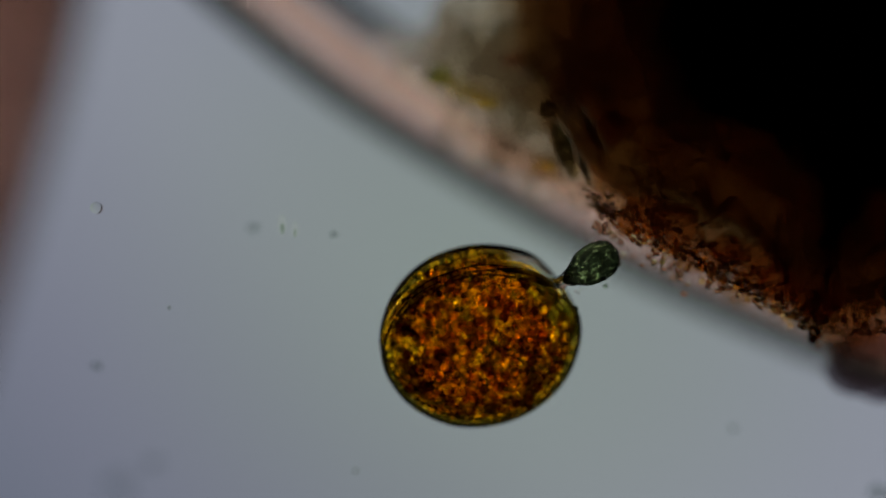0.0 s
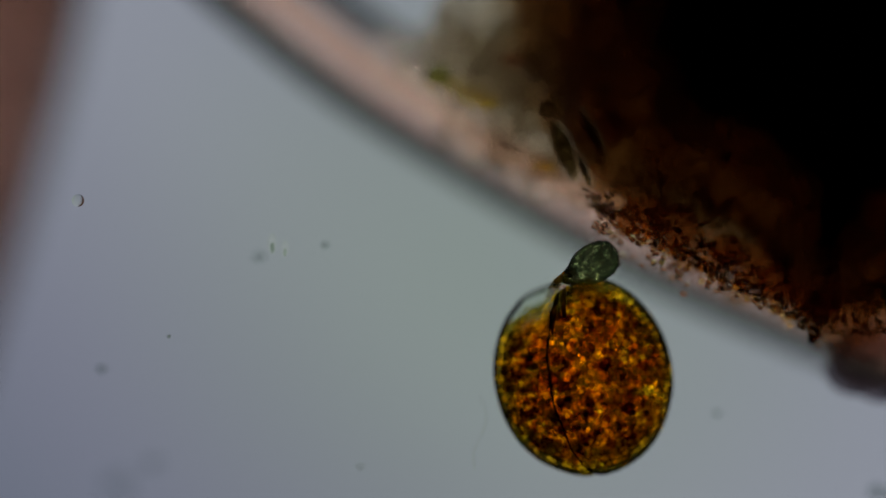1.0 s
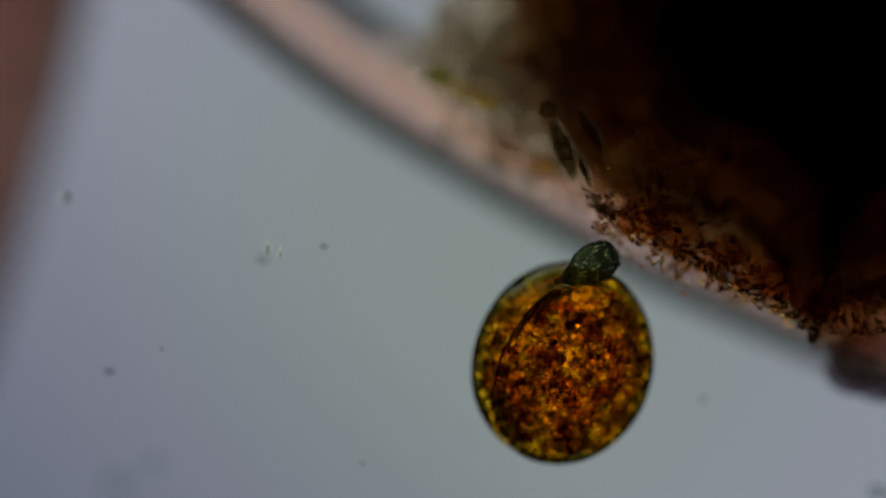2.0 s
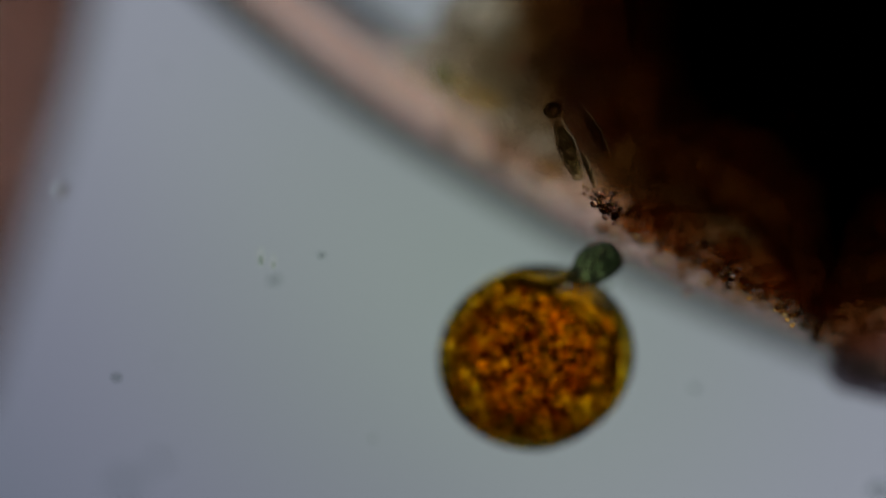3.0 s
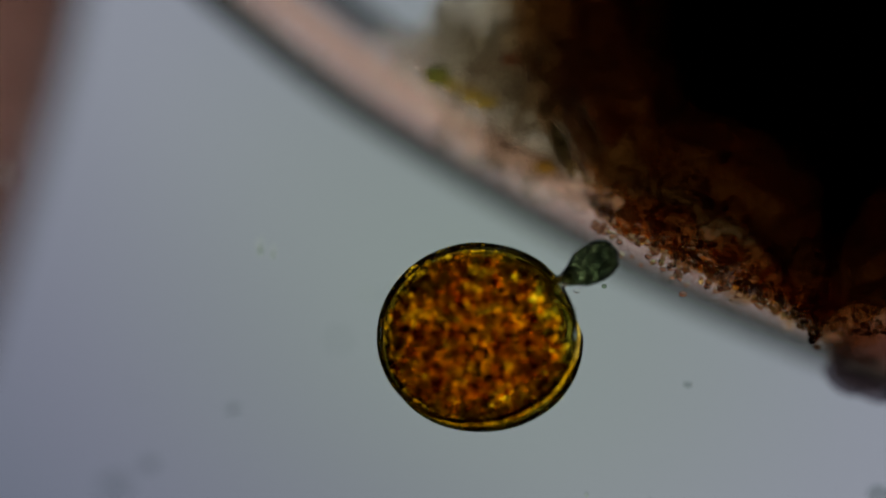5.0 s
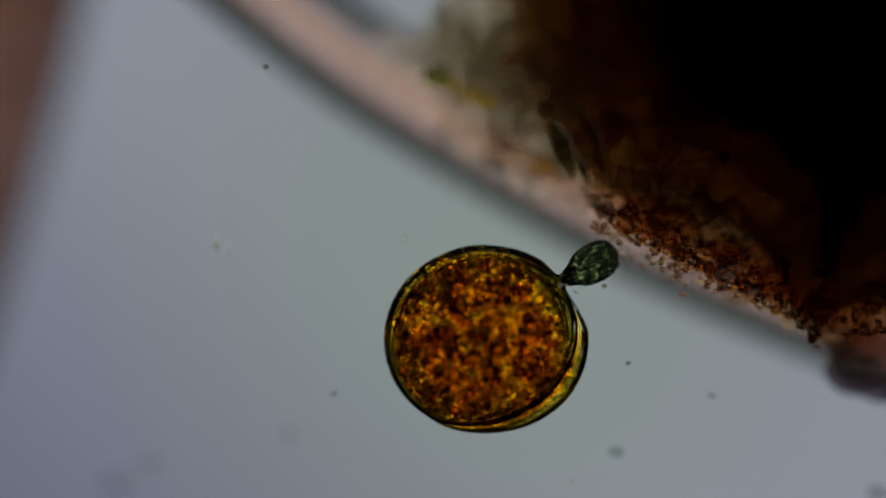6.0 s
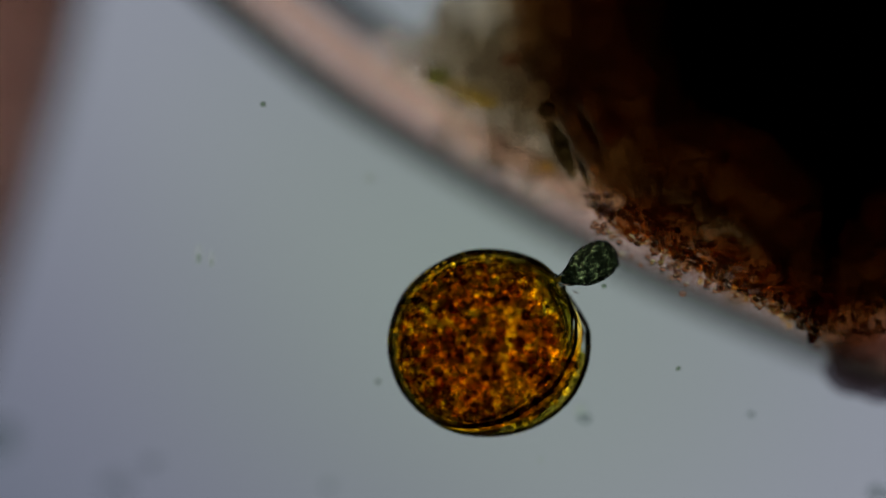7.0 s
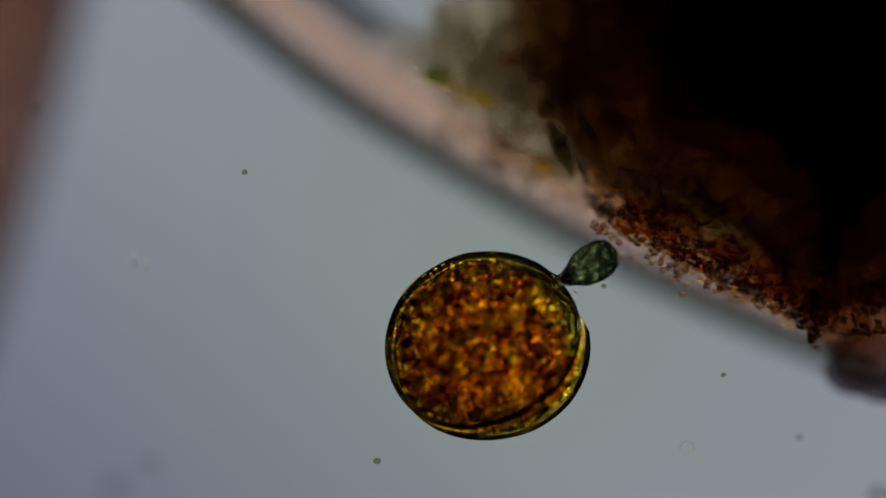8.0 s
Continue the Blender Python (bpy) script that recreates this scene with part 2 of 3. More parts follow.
FRUSTULE = clear_material("silica_valve", (0.82, 0.82, 0.70), 1.06, straight=0.55)
GREEN = stained_material("yellow_green_alga", [(0.50, 0.46, 0.16), (0.74, 0.66, 0.22), (0.90, 0.80, 0.34)], 40, 0.93)
DIATOM = cells_material("dark_diatom", [(0.16, 0.16, 0.11), (0.32, 0.31, 0.22), (0.52, 0.50, 0.38), (0.80, 0.77, 0.62)], 70, 1)
SPECK = stained_material("dark_speck", [(0.34, 0.41, 0.34), (0.50, 0.57, 0.48), (0.65, 0.70, 0.61)], 60, 0.98)
PALE_GREEN = stained_material("pale_green_plastid", [(0.62, 0.70, 0.62), (0.74, 0.80, 0.73), (0.86, 0.90, 0.83)], 60, 1)
PALE_CELL = stained_material("pale_clear_cell", [(0.94, 0.96, 0.93), (0.97, 0.98, 0.96), (1.0, 1.0, 0.99)], 60, 0.993)
HAZY_SPECK = stained_material("grey_speck", [(0.64, 0.67, 0.67), (0.77, 0.80, 0.79), (0.86, 0.88, 0.87)], 30, 0.997)
DROPLET = clear_material("green_droplet", (0.97, 1.0, 0.93), 1.04)
DROP = clear_material("clear_droplet", (1.0, 1.0, 0.97), 1.045)


# ---- building ----
def mesh_of(bm, name, mat, smooth=True, orient=True):
    me = bpy.data.meshes.new(name)
    if orient:
        bmesh.ops.recalc_face_normals(bm, faces=bm.faces)
    bm.to_mesh(me)
    bm.free()
    me.materials.append(mat)
    for p in me.polygons:
        p.use_smooth = smooth
    return me


def part(name, bm, mat, parent, label="", smooth=True, orient=True):
    ob = new(name, mesh_of(bm, name, mat, smooth, orient))
    ob.parent = parent
    if label:
        tagged(ob, label)
    return ob


def thing(name, bm, mat, label, category, group="", kind="", smooth=True):
    return tagged(new(name, mesh_of(bm, name, mat, smooth)), label, category, group, kind)


def empty(name, label, category, place=(0, 0, 0), group="", kind=""):
    ob = tagged(new(name), label, category, group, kind)
    ob.location = place
    return ob


def ball(radii, centre=(0, 0, 0), rough=0.0, freq=8.0, subdiv=4, seed=0.0, turn=None):
    """An uneven ellipsoid."""
    bm = bmesh.new()
    bmesh.ops.create_icosphere(bm, subdivisions=subdiv, radius=1.0)
    r = sum(radii) / 3
    off = Vector((seed * 3.1, seed * 1.7, -seed * 2.3))
    for v in bm.verts:
        n = v.co.normalized()
        k = 1 + rough * noise.noise(n * r * freq + off) + 0.5 * rough * noise.noise(n * r * freq * 2.3 + off)
        p = Vector((n.x * radii[0], n.y * radii[1], n.z * radii[2])) * k
        if turn is not None:
            p = turn @ p
        v.co = p + Vector(centre)
    return bm


def add(bm, other):
    """Joins another mesh of the same part."""
    me = bpy.data.meshes.new("tmp")
    other.to_mesh(me)
    other.free()
    bm.from_mesh(me)
    bpy.data.meshes.remove(me)
    return bm


def curve_points(points, n):
    """Catmull-Rom through the points."""
    ps = [Vector(p) for p in points]
    ps = [2 * ps[0] - ps[1]] + ps + [2 * ps[-1] - ps[-2]]
    out = []
    segs = len(ps) - 3
    for i in range(n + 1):
        t = i / n * segs
        k = min(int(t), segs - 1)
        t -= k
        a, b, c, d = ps[k:k + 4]
        out.append(0.5 * ((2 * b) + (c - a) * t + (2 * a - 5 * b + 4 * c - d) * t * t + (3 * b - a - 3 * c + d) * t ** 3))
    return out


def tube(points, radius, n=40, sides=12, rough=0.0, freq=6.0, taper=None, closed=False, flat=1.0):
    """A tube along the points; taper(s) scales its radius."""
    path = [Vector(p) for p in points] if closed else curve_points(points, n)
    bm = bmesh.new()
    rings = []
    m = len(path)
    for i, p in enumerate(path):
        if closed:
            d = (path[(i + 1) % m] - path[i - 1]).normalized()
        else:
            d = (path[min(i + 1, m - 1)] - path[max(i - 1, 0)]).normalized()
        side = d.cross(Vector((0, 0, 1)))
        side = side.normalized() if side.length > 1e-4 else Vector((1, 0, 0))
        up = side.cross(d)
        r = radius * (taper(i / (m - 1)) if taper else 1)
        ring = []
        for j in range(sides):
            a = 2 * math.pi * j / sides
            q = p + (side * math.cos(a) + up * math.sin(a) * flat) * r
            q += (q - p) * rough * noise.noise(q * freq)
            ring.append(bm.verts.new(q))
        rings.append(ring)
    last = m if closed else m - 1
    for i in range(last):
        a, b = rings[i], rings[(i + 1) % m]
        for j in range(sides):
            bm.faces.new((a[j], a[(j + 1) % sides], b[(j + 1) % sides], b[j]))
    if not closed:
        bm.faces.new(rings[0])
        bm.faces.new(rings[-1])
    return bm


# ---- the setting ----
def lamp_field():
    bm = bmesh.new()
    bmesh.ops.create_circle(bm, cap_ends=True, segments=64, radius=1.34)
    ob = thing("backdrop", bm, FIELD, "grey-blue lamp field under the slide, its vignette painted in", "lamp field", kind="structure")
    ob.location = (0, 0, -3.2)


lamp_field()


def slide():
    bm = bmesh.new()
    bmesh.ops.create_cube(bm, size=1.0, matrix=Matrix.Diagonal((5.0, 3.2, 0.3, 1)))
    bmesh.ops.bevel(bm, geom=bm.edges[:], offset=0.02, segments=2, affect="EDGES")
    ob = thing("microscope_slide", bm, GLASS, "clear flat glass slide under the water film", "glass slide", kind="structure", smooth=False)
    ob.location = (0, 0, -2.40)


slide()


def pink_fibre():
    z = -0.70
    pts = [at(u, v, z) for u, v in ((310, -160), (394, -82), (508, 10), (647, 116), (806, 220), (965, 313), (1134, 404), (1302, 484), (1460, 552), (1640, 626), (1800, 690))]
    top = empty("plant_fibre", "pale pink translucent plant fibre lying under the dark clump", "fibre", pts[5], "plant fibres")
    pts = [p - top.location for p in pts]
    w = part("wall", tube(pts, 0.094, 90, 28, 0.05, 2.5), FIBRE_WALL, top, "clear greenish fibre wall")
    w.visible_shadow = False
    part("lumen", tube(pts, 0.024, 90, 24, 0.12, 3.5), PINK, top, "pale pink contents")


def brown_fibre():
    z = -1.3
    pts = [at(u, v, z) for u, v in ((85, -260), (45, -60), (10, 100), (-35, 270), (-90, 450), (-170, 700))]
    top = empty("plant_fibre", "brownish translucent plant fibre, far out of focus", "fibre", pts[2], "plant fibres")
    pts = [p - top.location for p in pts]
    part("wall", tube(pts, 0.125, 60, 28, 0.05, 2.5), THIN_WALL, top, "clear fibre wall")
    part("lumen", tube(pts, 0.104, 60, 28, 0.08, 3.5), BROWN_LUMEN, top, "brown contents")


pink_fibre()
brown_fibre()


# ---- the dark clump ----
EDGE = [(830, -220), (872, -60), (905, 60), (940, 150), (985, 222), (1032, 306), (1088, 364), (1160, 410), (1236, 460), (1322, 508), (1385, 545), (1440, 575), (1500, 580), (1600, 584), (1760, 620)]


def clump_layer(base, inset, drop, thick, seed, lump, sink=0.12):
    """A lumpy mass that begins at the clump's edge and goes on out of sight. inset: at five stations along the edge; drop: how much deeper the first end lies."""
    edge = curve_points([at(u, v, 0) for u, v in EDGE], 300)
    bm = bmesh.new()
    rows = []
    steps = 18
    off = Vector((seed, seed * 0.7, 0))
    for i, e in enumerate(edge):
        d = (edge[min(i + 1, 300)] - edge[max(i - 1, 0)]).normalized()
        inward = Vector((-d.y, d.x, 0))
        if inward.dot(Vector((0.6, 0.8, 0))) < 0:
            inward = -inward
        s = i / 300
        depth_in = float(np.interp(s, (0.0, 0.15, 0.37, 0.58, 0.78), inset))
        row = []
        for j in range(steps + 1):
            a = -math.pi / 2 + math.pi * j / steps
            p = e + inward * (0.16 * (1 - math.cos(a)) ** 0.8 + depth_in)
            p += Vector((0, 0, -sink - drop * max(0, 1 - s * 2.2) + thick * math.sin(a)))
            k = Vector([noise.noise(p * 7 + off + Vector(o)) for o in ((0, 0, 0), (9, 0, 0), (0, 9, 0))])
            k2 = Vector([noise.noise(p * 40 + off + Vector(o)) for o in ((0, 0, 0), (9, 0, 0), (0, 9, 0))])
            row.append(bm.verts.new(p + k * 0.05 + k2 * lump - base))
        far = Vector((1.15, 0.95, 0))
        row.append(bm.verts.new(e * 0.25 + far * 0.75 + Vector((0, 0, thick)) - base))
        row.insert(0, bm.verts.new(e * 0.25 + far * 0.75 + Vector((0, 0, -thick - 0.2)) - base))
        rows.append(row)
    for i in range(len(rows) - 1):
        a, b = rows[i], rows[i + 1]
        for j in range(len(a) - 1):
            bm.faces.new((a[j], a[j + 1], b[j + 1], b[j]))
        bm.faces.new((a[-1], a[0], b[0], b[-1]))
    bm.faces.new(rows[0])
    bm.faces.new(rows[-1])
    return bm


def clump():
    top = empty("detritus_clump", "black-brown clump of humus with a crumbly amber rim", "detritus", at(1300, 200, 0))
    base = top.location
    part("core", clump_layer(base, (0.32, 0.29, 0.23, 0.265, 0.20), 0.30, 0.16, 0, 0.022, 0.44), MASS, top, "opaque black-brown humus")
    part("inner_mantle", clump_layer(base, (0.22, 0.21, 0.16, 0.16, 0.13), 0.34, 0.18, 5, 0.022, 0.44), DARK_MANTLE, top, "dark translucent humus")
    part("inner_mantle", clump_layer(base, (0.12, 0.11, 0.09, 0.10, 0.06), 0.36, 0.20, 7, 0.022, 0.40), DARK_MANTLE, top, "dark translucent humus")
    part("mantle", clump_layer(base, (0.06, 0.05, 0.035, 0.06, 0.03), 0.40, 0.21, 2, 0.03, 0.36), MANTLE, top, "translucent brown humus")
    part("mantle", clump_layer(base, (0.035, 0.03, 0.012, 0.022, 0.004), 0.44, 0.21, 4, 0.03, 0.28), MANTLE, top, "translucent brown humus")
    part("mantle", clump_layer(base, (0.01, 0.005, -0.008, -0.012, -0.006), 0.50, 0.22, 8, 0.03, 0.24), LIT_RIM_MANTLE, top, "outer amber humus, tinted paler for the bright rim")
    return top


CLUMP = clump()


# ---- the amber cell ----
NECK = at(988, 503, 0.02)
RX, RY, RZ = 0.183, 0.168, 0.159      # half axes: long, short and flat way
SKEW = radians(-40)                    # the long axis, from the neck's axis
OVAL = Matrix.Rotation(SKEW, 3, "Z")


def oval(a, inset=0.0):
    """A point of the cell's outline, seen the flat way, at the angle a from the neck's axis."""
    c, s = math.cos(a - SKEW), math.sin(a - SKEW)
    r = 1 / math.hypot(c / RX, s / RY) - inset
    return Vector((math.cos(a) * r, math.sin(a) * r, 0))


TILT = Matrix.Rotation(radians(-18), 3, "X")    # of the seam that parts the two halves
MID = Vector((-0.168, 0, 0))


def halves(bm, front, back, groove, press=0.3):
    """Flattens both halves near the neck, the back one more, and sinks a groove where they meet."""
    across = TILT @ Vector((0, 0, 1))
    for v in bm.verts:
        p = v.co - MID
        d = across.dot(p)
        flat = p - across * d
        if flat.length > 0.05:
            v.co -= flat.normalized() * groove * math.exp(-(d / 0.009) ** 2)
        k = max(0.0, min(1.0, 0.5 - d / 0.03))
        limit = front + (back - front) * k
        if v.co.x > limit:
            v.co.x = limit + (v.co.x - limit) * (0.7 - press * k)
    return bm


def amber_cell():
    """Its origin is at the neck by which it hangs; +x points out of the neck, z is the flat way."""
    top = empty("algal_cell", "round amber algal cell with granular contents in a clear wall", "algal cell", NECK)
    wall = halves(ball((RX, RY, RZ), MID, 0.02, 6, 6, 1, OVAL), -0.004, -0.016, 0.005)
    inner = halves(ball((RX - 0.0095, RY - 0.0095, RZ - 0.0095), MID + Vector((-0.0008, -0.002, 0)), 0.02, 6, 6, 1, OVAL), -0.010, -0.022, 0.005)
    bmesh.ops.reverse_faces(inner, faces=inner.faces)
    add(wall, inner)
    for v in wall.verts:
        r = math.hypot(v.co.y, v.co.z)
        if v.co.x > -0.1:
            v.co.x += 0.012 * math.exp(-(r / 0.014) ** 2)
    w = part("cell_wall", wall, WALL_CLEAR, top, "clear smooth cell wall", orient=False)
    w.visible_shadow = False
    cortex = halves(ball((RX - 0.0068, RY - 0.0068, RZ - 0.0068), MID + Vector((-0.0008, -0.002, 0)), 0.02, 6, 6, 1, OVAL), -0.016, -0.052, 0.006, 0.42)
    part("cortex", cortex, CORTEX, top, "thin olive-amber layer under the wall")
    cmid = MID + Vector((-0.003, -0.001, 0.001))
    CX, CY, CZ = RX - 0.023, RY - 0.022, RZ - 0.016
    body = part("cytoplasm", halves(ball((CX, CY, CZ), cmid, 0.05, 40, 6, 2, OVAL), -0.022, -0.062, 0.010, 0.42), CYTOPLASM, top, "granular amber-orange cytoplasm")
    part("inner_cytoplasm", halves(ball((CX * 0.72, CY * 0.72, CZ * 0.72), cmid, 0.10, 34, 5, 9, OVAL), -0.06, -0.07, 0.0), INNER, body, "inner layer of amber cytoplasm")
    skin = halves(ball((CX + 0.007, CY + 0.007, CZ + 0.005), cmid, 0.03, 20, 6, 2, OVAL), -0.020, -0.056, 0.008, 0.42)
    inner = halves(ball((CX + 0.002, CY + 0.002, CZ + 0.001), cmid, 0.03, 20, 6, 2, OVAL), -0.022, -0.060, 0.008, 0.42)
    bmesh.ops.reverse_faces(inner, faces=inner.faces)
    add(skin, inner)
    w = part("membrane", skin, MEMBRANE, top, "clear membrane round the cytoplasm", orient=False)
    w.visible_shadow = False
    across = TILT @ Vector((0, 0, 1))

    def inside(p):
        return p.x < (-0.036 if across.dot(p - MID) > 0 else -0.072)

    rng = random.Random(4)
    kinds = (GLEAM, GLEAM, BROWN_GRAIN, GLEAM, OIL)
    meshes = [mesh_of(ball((1, 1, 1), (0, 0, 0), 0.25, 1.4, 2, s), "granule", mat) for mat in kinds for s in range(3)]
    for i in range(300):
        while True:
            n = Vector((rng.gauss(0, 1), rng.gauss(0, 1), rng.gauss(0, 1))).normalized()
            p = cmid + OVAL @ Vector((n.x * CX, n.y * CY, n.z * CZ)) * rng.uniform(0.55, 0.95) ** 0.33
            if inside(p):
                break
        g = new("granule", meshes[i % 15])
        g.parent = body
        g.location = p
        s = rng.uniform(0.006, 0.011)
        g.scale = (s * rng.uniform(0.8, 1.4), s, s * rng.uniform(0.8, 1.2))
        g.rotation_euler = (rng.uniform(0, 6), rng.uniform(0, 6), rng.uniform(0, 6))
    # a close layer of small oil drops and grains under the skin
    probe = bmesh.new()
    bmesh.ops.create_icosphere(probe, subdivisions=1, radius=1.0)
    bead_v = [v.co.copy() for v in probe.verts]
    bead_f = [[v.index for v in f.verts] for f in probe.faces]
    probe.free()
    count = 900
    sorts = {"oil_drops": (FINE_OIL, [], [], "fine golden oil drops in the cytoplasm"), "fine_grain": (FINE_GRAIN, [], [], "fine brown grains in the cytoplasm")}
    outer = 420            # a single layer of drops between the membrane and the wall
    for i in range(count + outer):
        share = (i + 0.5) / count if i < count else (i - count + 0.5) / outer
        z = 1 - 2 * share
        a = i * 2.399963 + rng.uniform(-0.3, 0.3)
        n = Vector((math.sqrt(1 - z * z) * math.cos(a), math.sqrt(1 - z * z) * math.sin(a), z))
        if i < count:
            p = cmid + OVAL @ Vector((n.x * CX, n.y * CY, n.z * CZ)) * rng.uniform(0.92, 0.965)
            mat, verts, faces, label = sorts["oil_drops" if rng.random() < 0.62 else "fine_grain"]
            r = rng.choice((0.0045, 0.006, 0.0085)) * rng.uniform(0.85, 1.15)
        else:
            p = MID + OVAL @ Vector((n.x * (RX - 0.0155), n.y * (RY - 0.0155), n.z * (RZ - 0.0135)))
            mat, verts, faces, label = sorts["oil_drops"]
            r = rng.uniform(0.0036, 0.0058)
        if not inside(p):
            continue
        n0 = len(verts)
        for q in bead_v:
            verts.append(p + q * r * rng.uniform(0.8, 1.25))
        faces.extend([n0 + j for j in f] for f in bead_f)
    for name, (mat, verts, faces, label) in sorts.items():
        me = bpy.data.meshes.new(name)
        me.from_pydata(verts, [], faces)
        me.materials.append(mat)
        me.shade_smooth()
        ob = new(name, me)
        ob.parent = body
        tagged(ob, label, kind="stuff")
    # the seam runs round the cell through its neck, broad on one flank and thin on the other
    for name, mat, off, inset, thin, broad, label in (
            ("seam_groove", SEAM, 0.0, 0.010, 0.0019, 0.0036, "dark groove of the seam"),
            ("seam_lip", BRIGHT_LIP, -0.017, 0.011, 0.0016, 0.0030, "bright yellow lip of the seam")):
        pts = []
        for i in range(160):
            a = 2 * math.pi * i / 160
            wob = 0.003 * math.sin(3 * a + 1) + 0.0015 * math.sin(11 * a)
            pts.append(MID + TILT @ (oval(a, inset + 0.02 * math.exp(-(min(a, 2 * math.pi - a) / 0.25) ** 2)) + Vector((0, 0, off + wob))))

        def girth(s, thin=thin, broad=broad):
            a = 2 * math.pi * s
            return (thin + broad * max(0.0, -math.sin(a)) ** 0.6 + 0.6 * broad * math.exp(-((a - math.pi) / 0.35) ** 2)) / broad

        part(name, tube(pts, broad, sides=8, closed=True, rough=0.3, freq=60, taper=girth), mat, top, label)
    # two dark strands that run down from the neck beside the groove
    for off, reach in ((0.006, 0.75), (0.026, 0.55)):
        pts = []
        for k in range(6):
            a = reach * k / 5
            pts.append(MID + TILT @ (oval(a, 0.015) + Vector((0, 0, off * (0.3 + 0.7 * k / 5)))))
        part("strand", tube(pts, 0.0048, 24, 8, 0.3, 40, taper=lambda s: 0.3 + 0.7 * math.sin(math.pi * s) ** 0.7), STRAND, top, "dark strand")
    # clear drops where the neck meets the wall
    for x, y, z, r in ((-0.018, -0.010, 0.016, 0.008), (-0.026, -0.020, 0.004, 0.0065), (-0.014, 0.012, 0.010, 0.006), (-0.024, 0.004, -0.012, 0.008), (-0.030, -0.034, -0.010, 0.009), (-0.022, 0.022, -0.016, 0.007)):
        part("neck_drop", ball((r * 1.2, r, r), (x, y, z), 0.15, 60, 3, r * 900), NECK_DROP, top, "clear drop by the neck")
    return top


CELL = amber_cell()


# ---- the dark body that holds it ----
def olive_body():
    """Its +x points away from the amber cell."""
    top = empty("spore_case", "dark olive wrinkled spore case holding the amber cell", "spore case", at(1046, 471, 0.06))
    top.rotation_euler.z = radians(31)
    bm = ball((0.055, 0.033, 0.031), (0, 0, 0), 0.10, 75, 5, 7)
    for v in bm.verts:
        x = v.co.x / 0.055
        k = 1 - 0.62 * max(0, -x) ** 1.4 + 0.34 * max(0, x) ** 2
        v.co = Vector((v.co.x * (1 - 0.07 * max(0, x)), v.co.y * k, v.co.z * k))
    skin = bm.copy()
    for v in skin.verts:
        v.co *= 1.06
    inner = bm.copy()
    for v in inner.verts:
        v.co *= 1.01
    bmesh.ops.reverse_faces(inner, faces=inner.faces)
    add(skin, inner)
    w = part("skin", skin, WALL_CLEAR, top, "thin clear skin", orient=False)
    w.visible_shadow = False
    part("shell", bm, OLIVE, top, "wrinkled dark olive shell")
    home = (Matrix.Translation(top.location) @ Matrix.Rotation(radians(31), 4, "Z")).inverted()
    pts = [home @ at(u, v, h) for u, v, h in ((1014, 490, 0.055), (1001, 496, 0.04), (989, 503, 0.02), (977, 510, 0.01))]
    part("neck", tube(pts, 0.013, 14, 12, 0.25, 60, taper=lambda s: 1.25 - 0.75 * s), WALL_CLEAR, top, "short clear neck")
    pts = [home @ at(u, v, h) for u, v, h in ((1012, 488, 0.06), (998, 494, 0.045), (984, 499, 0.03))]
    part("neck_fold", tube(pts, 0.0045, 12, 8, 0.3, 60), STRAND, top, "dark fold in the neck")
    return top


olive_body()


# ---- crumbs, beads and scum on the clump ----
def crumb_meshes(name, mat, count=6, rough=0.35):
    return [mesh_of(ball((1, 1, 1), (0, 0, 0), rough, 1.9, 2, s * 1.3 + 0.5), name, mat) for s in range(count)]


def scatter(name, meshes, parent, rng, count, spots, size, label=""):
    """Pieces of one kind round the given spots: u, v, z, spread along, spread across, slant in degrees."""
    base = parent.location
    for i in range(count):
        u, v, z, sa, sb, slant = spots[rng.randrange(len(spots))]
        a, b = rng.gauss(0, 1) * sa, rng.gauss(0, 1) * sb
        c, s = math.cos(radians(slant)), math.sin(radians(slant))
        ob = new(name, meshes[i % len(meshes)])
        ob.parent = parent
        ob.location = at(u + a * c - b * s, v + a * s + b * c, z + rng.gauss(0, 0.035)) - base
        r = rng.uniform(*size)
        ob.scale = (r * rng.uniform(0.8, 1.5), r, r * rng.uniform(0.7, 1.1))
        ob.rotation_euler = (rng.uniform(0, 6), rng.uniform(0, 6), rng.uniform(0, 6))
        if label:
            tagged(ob, label)


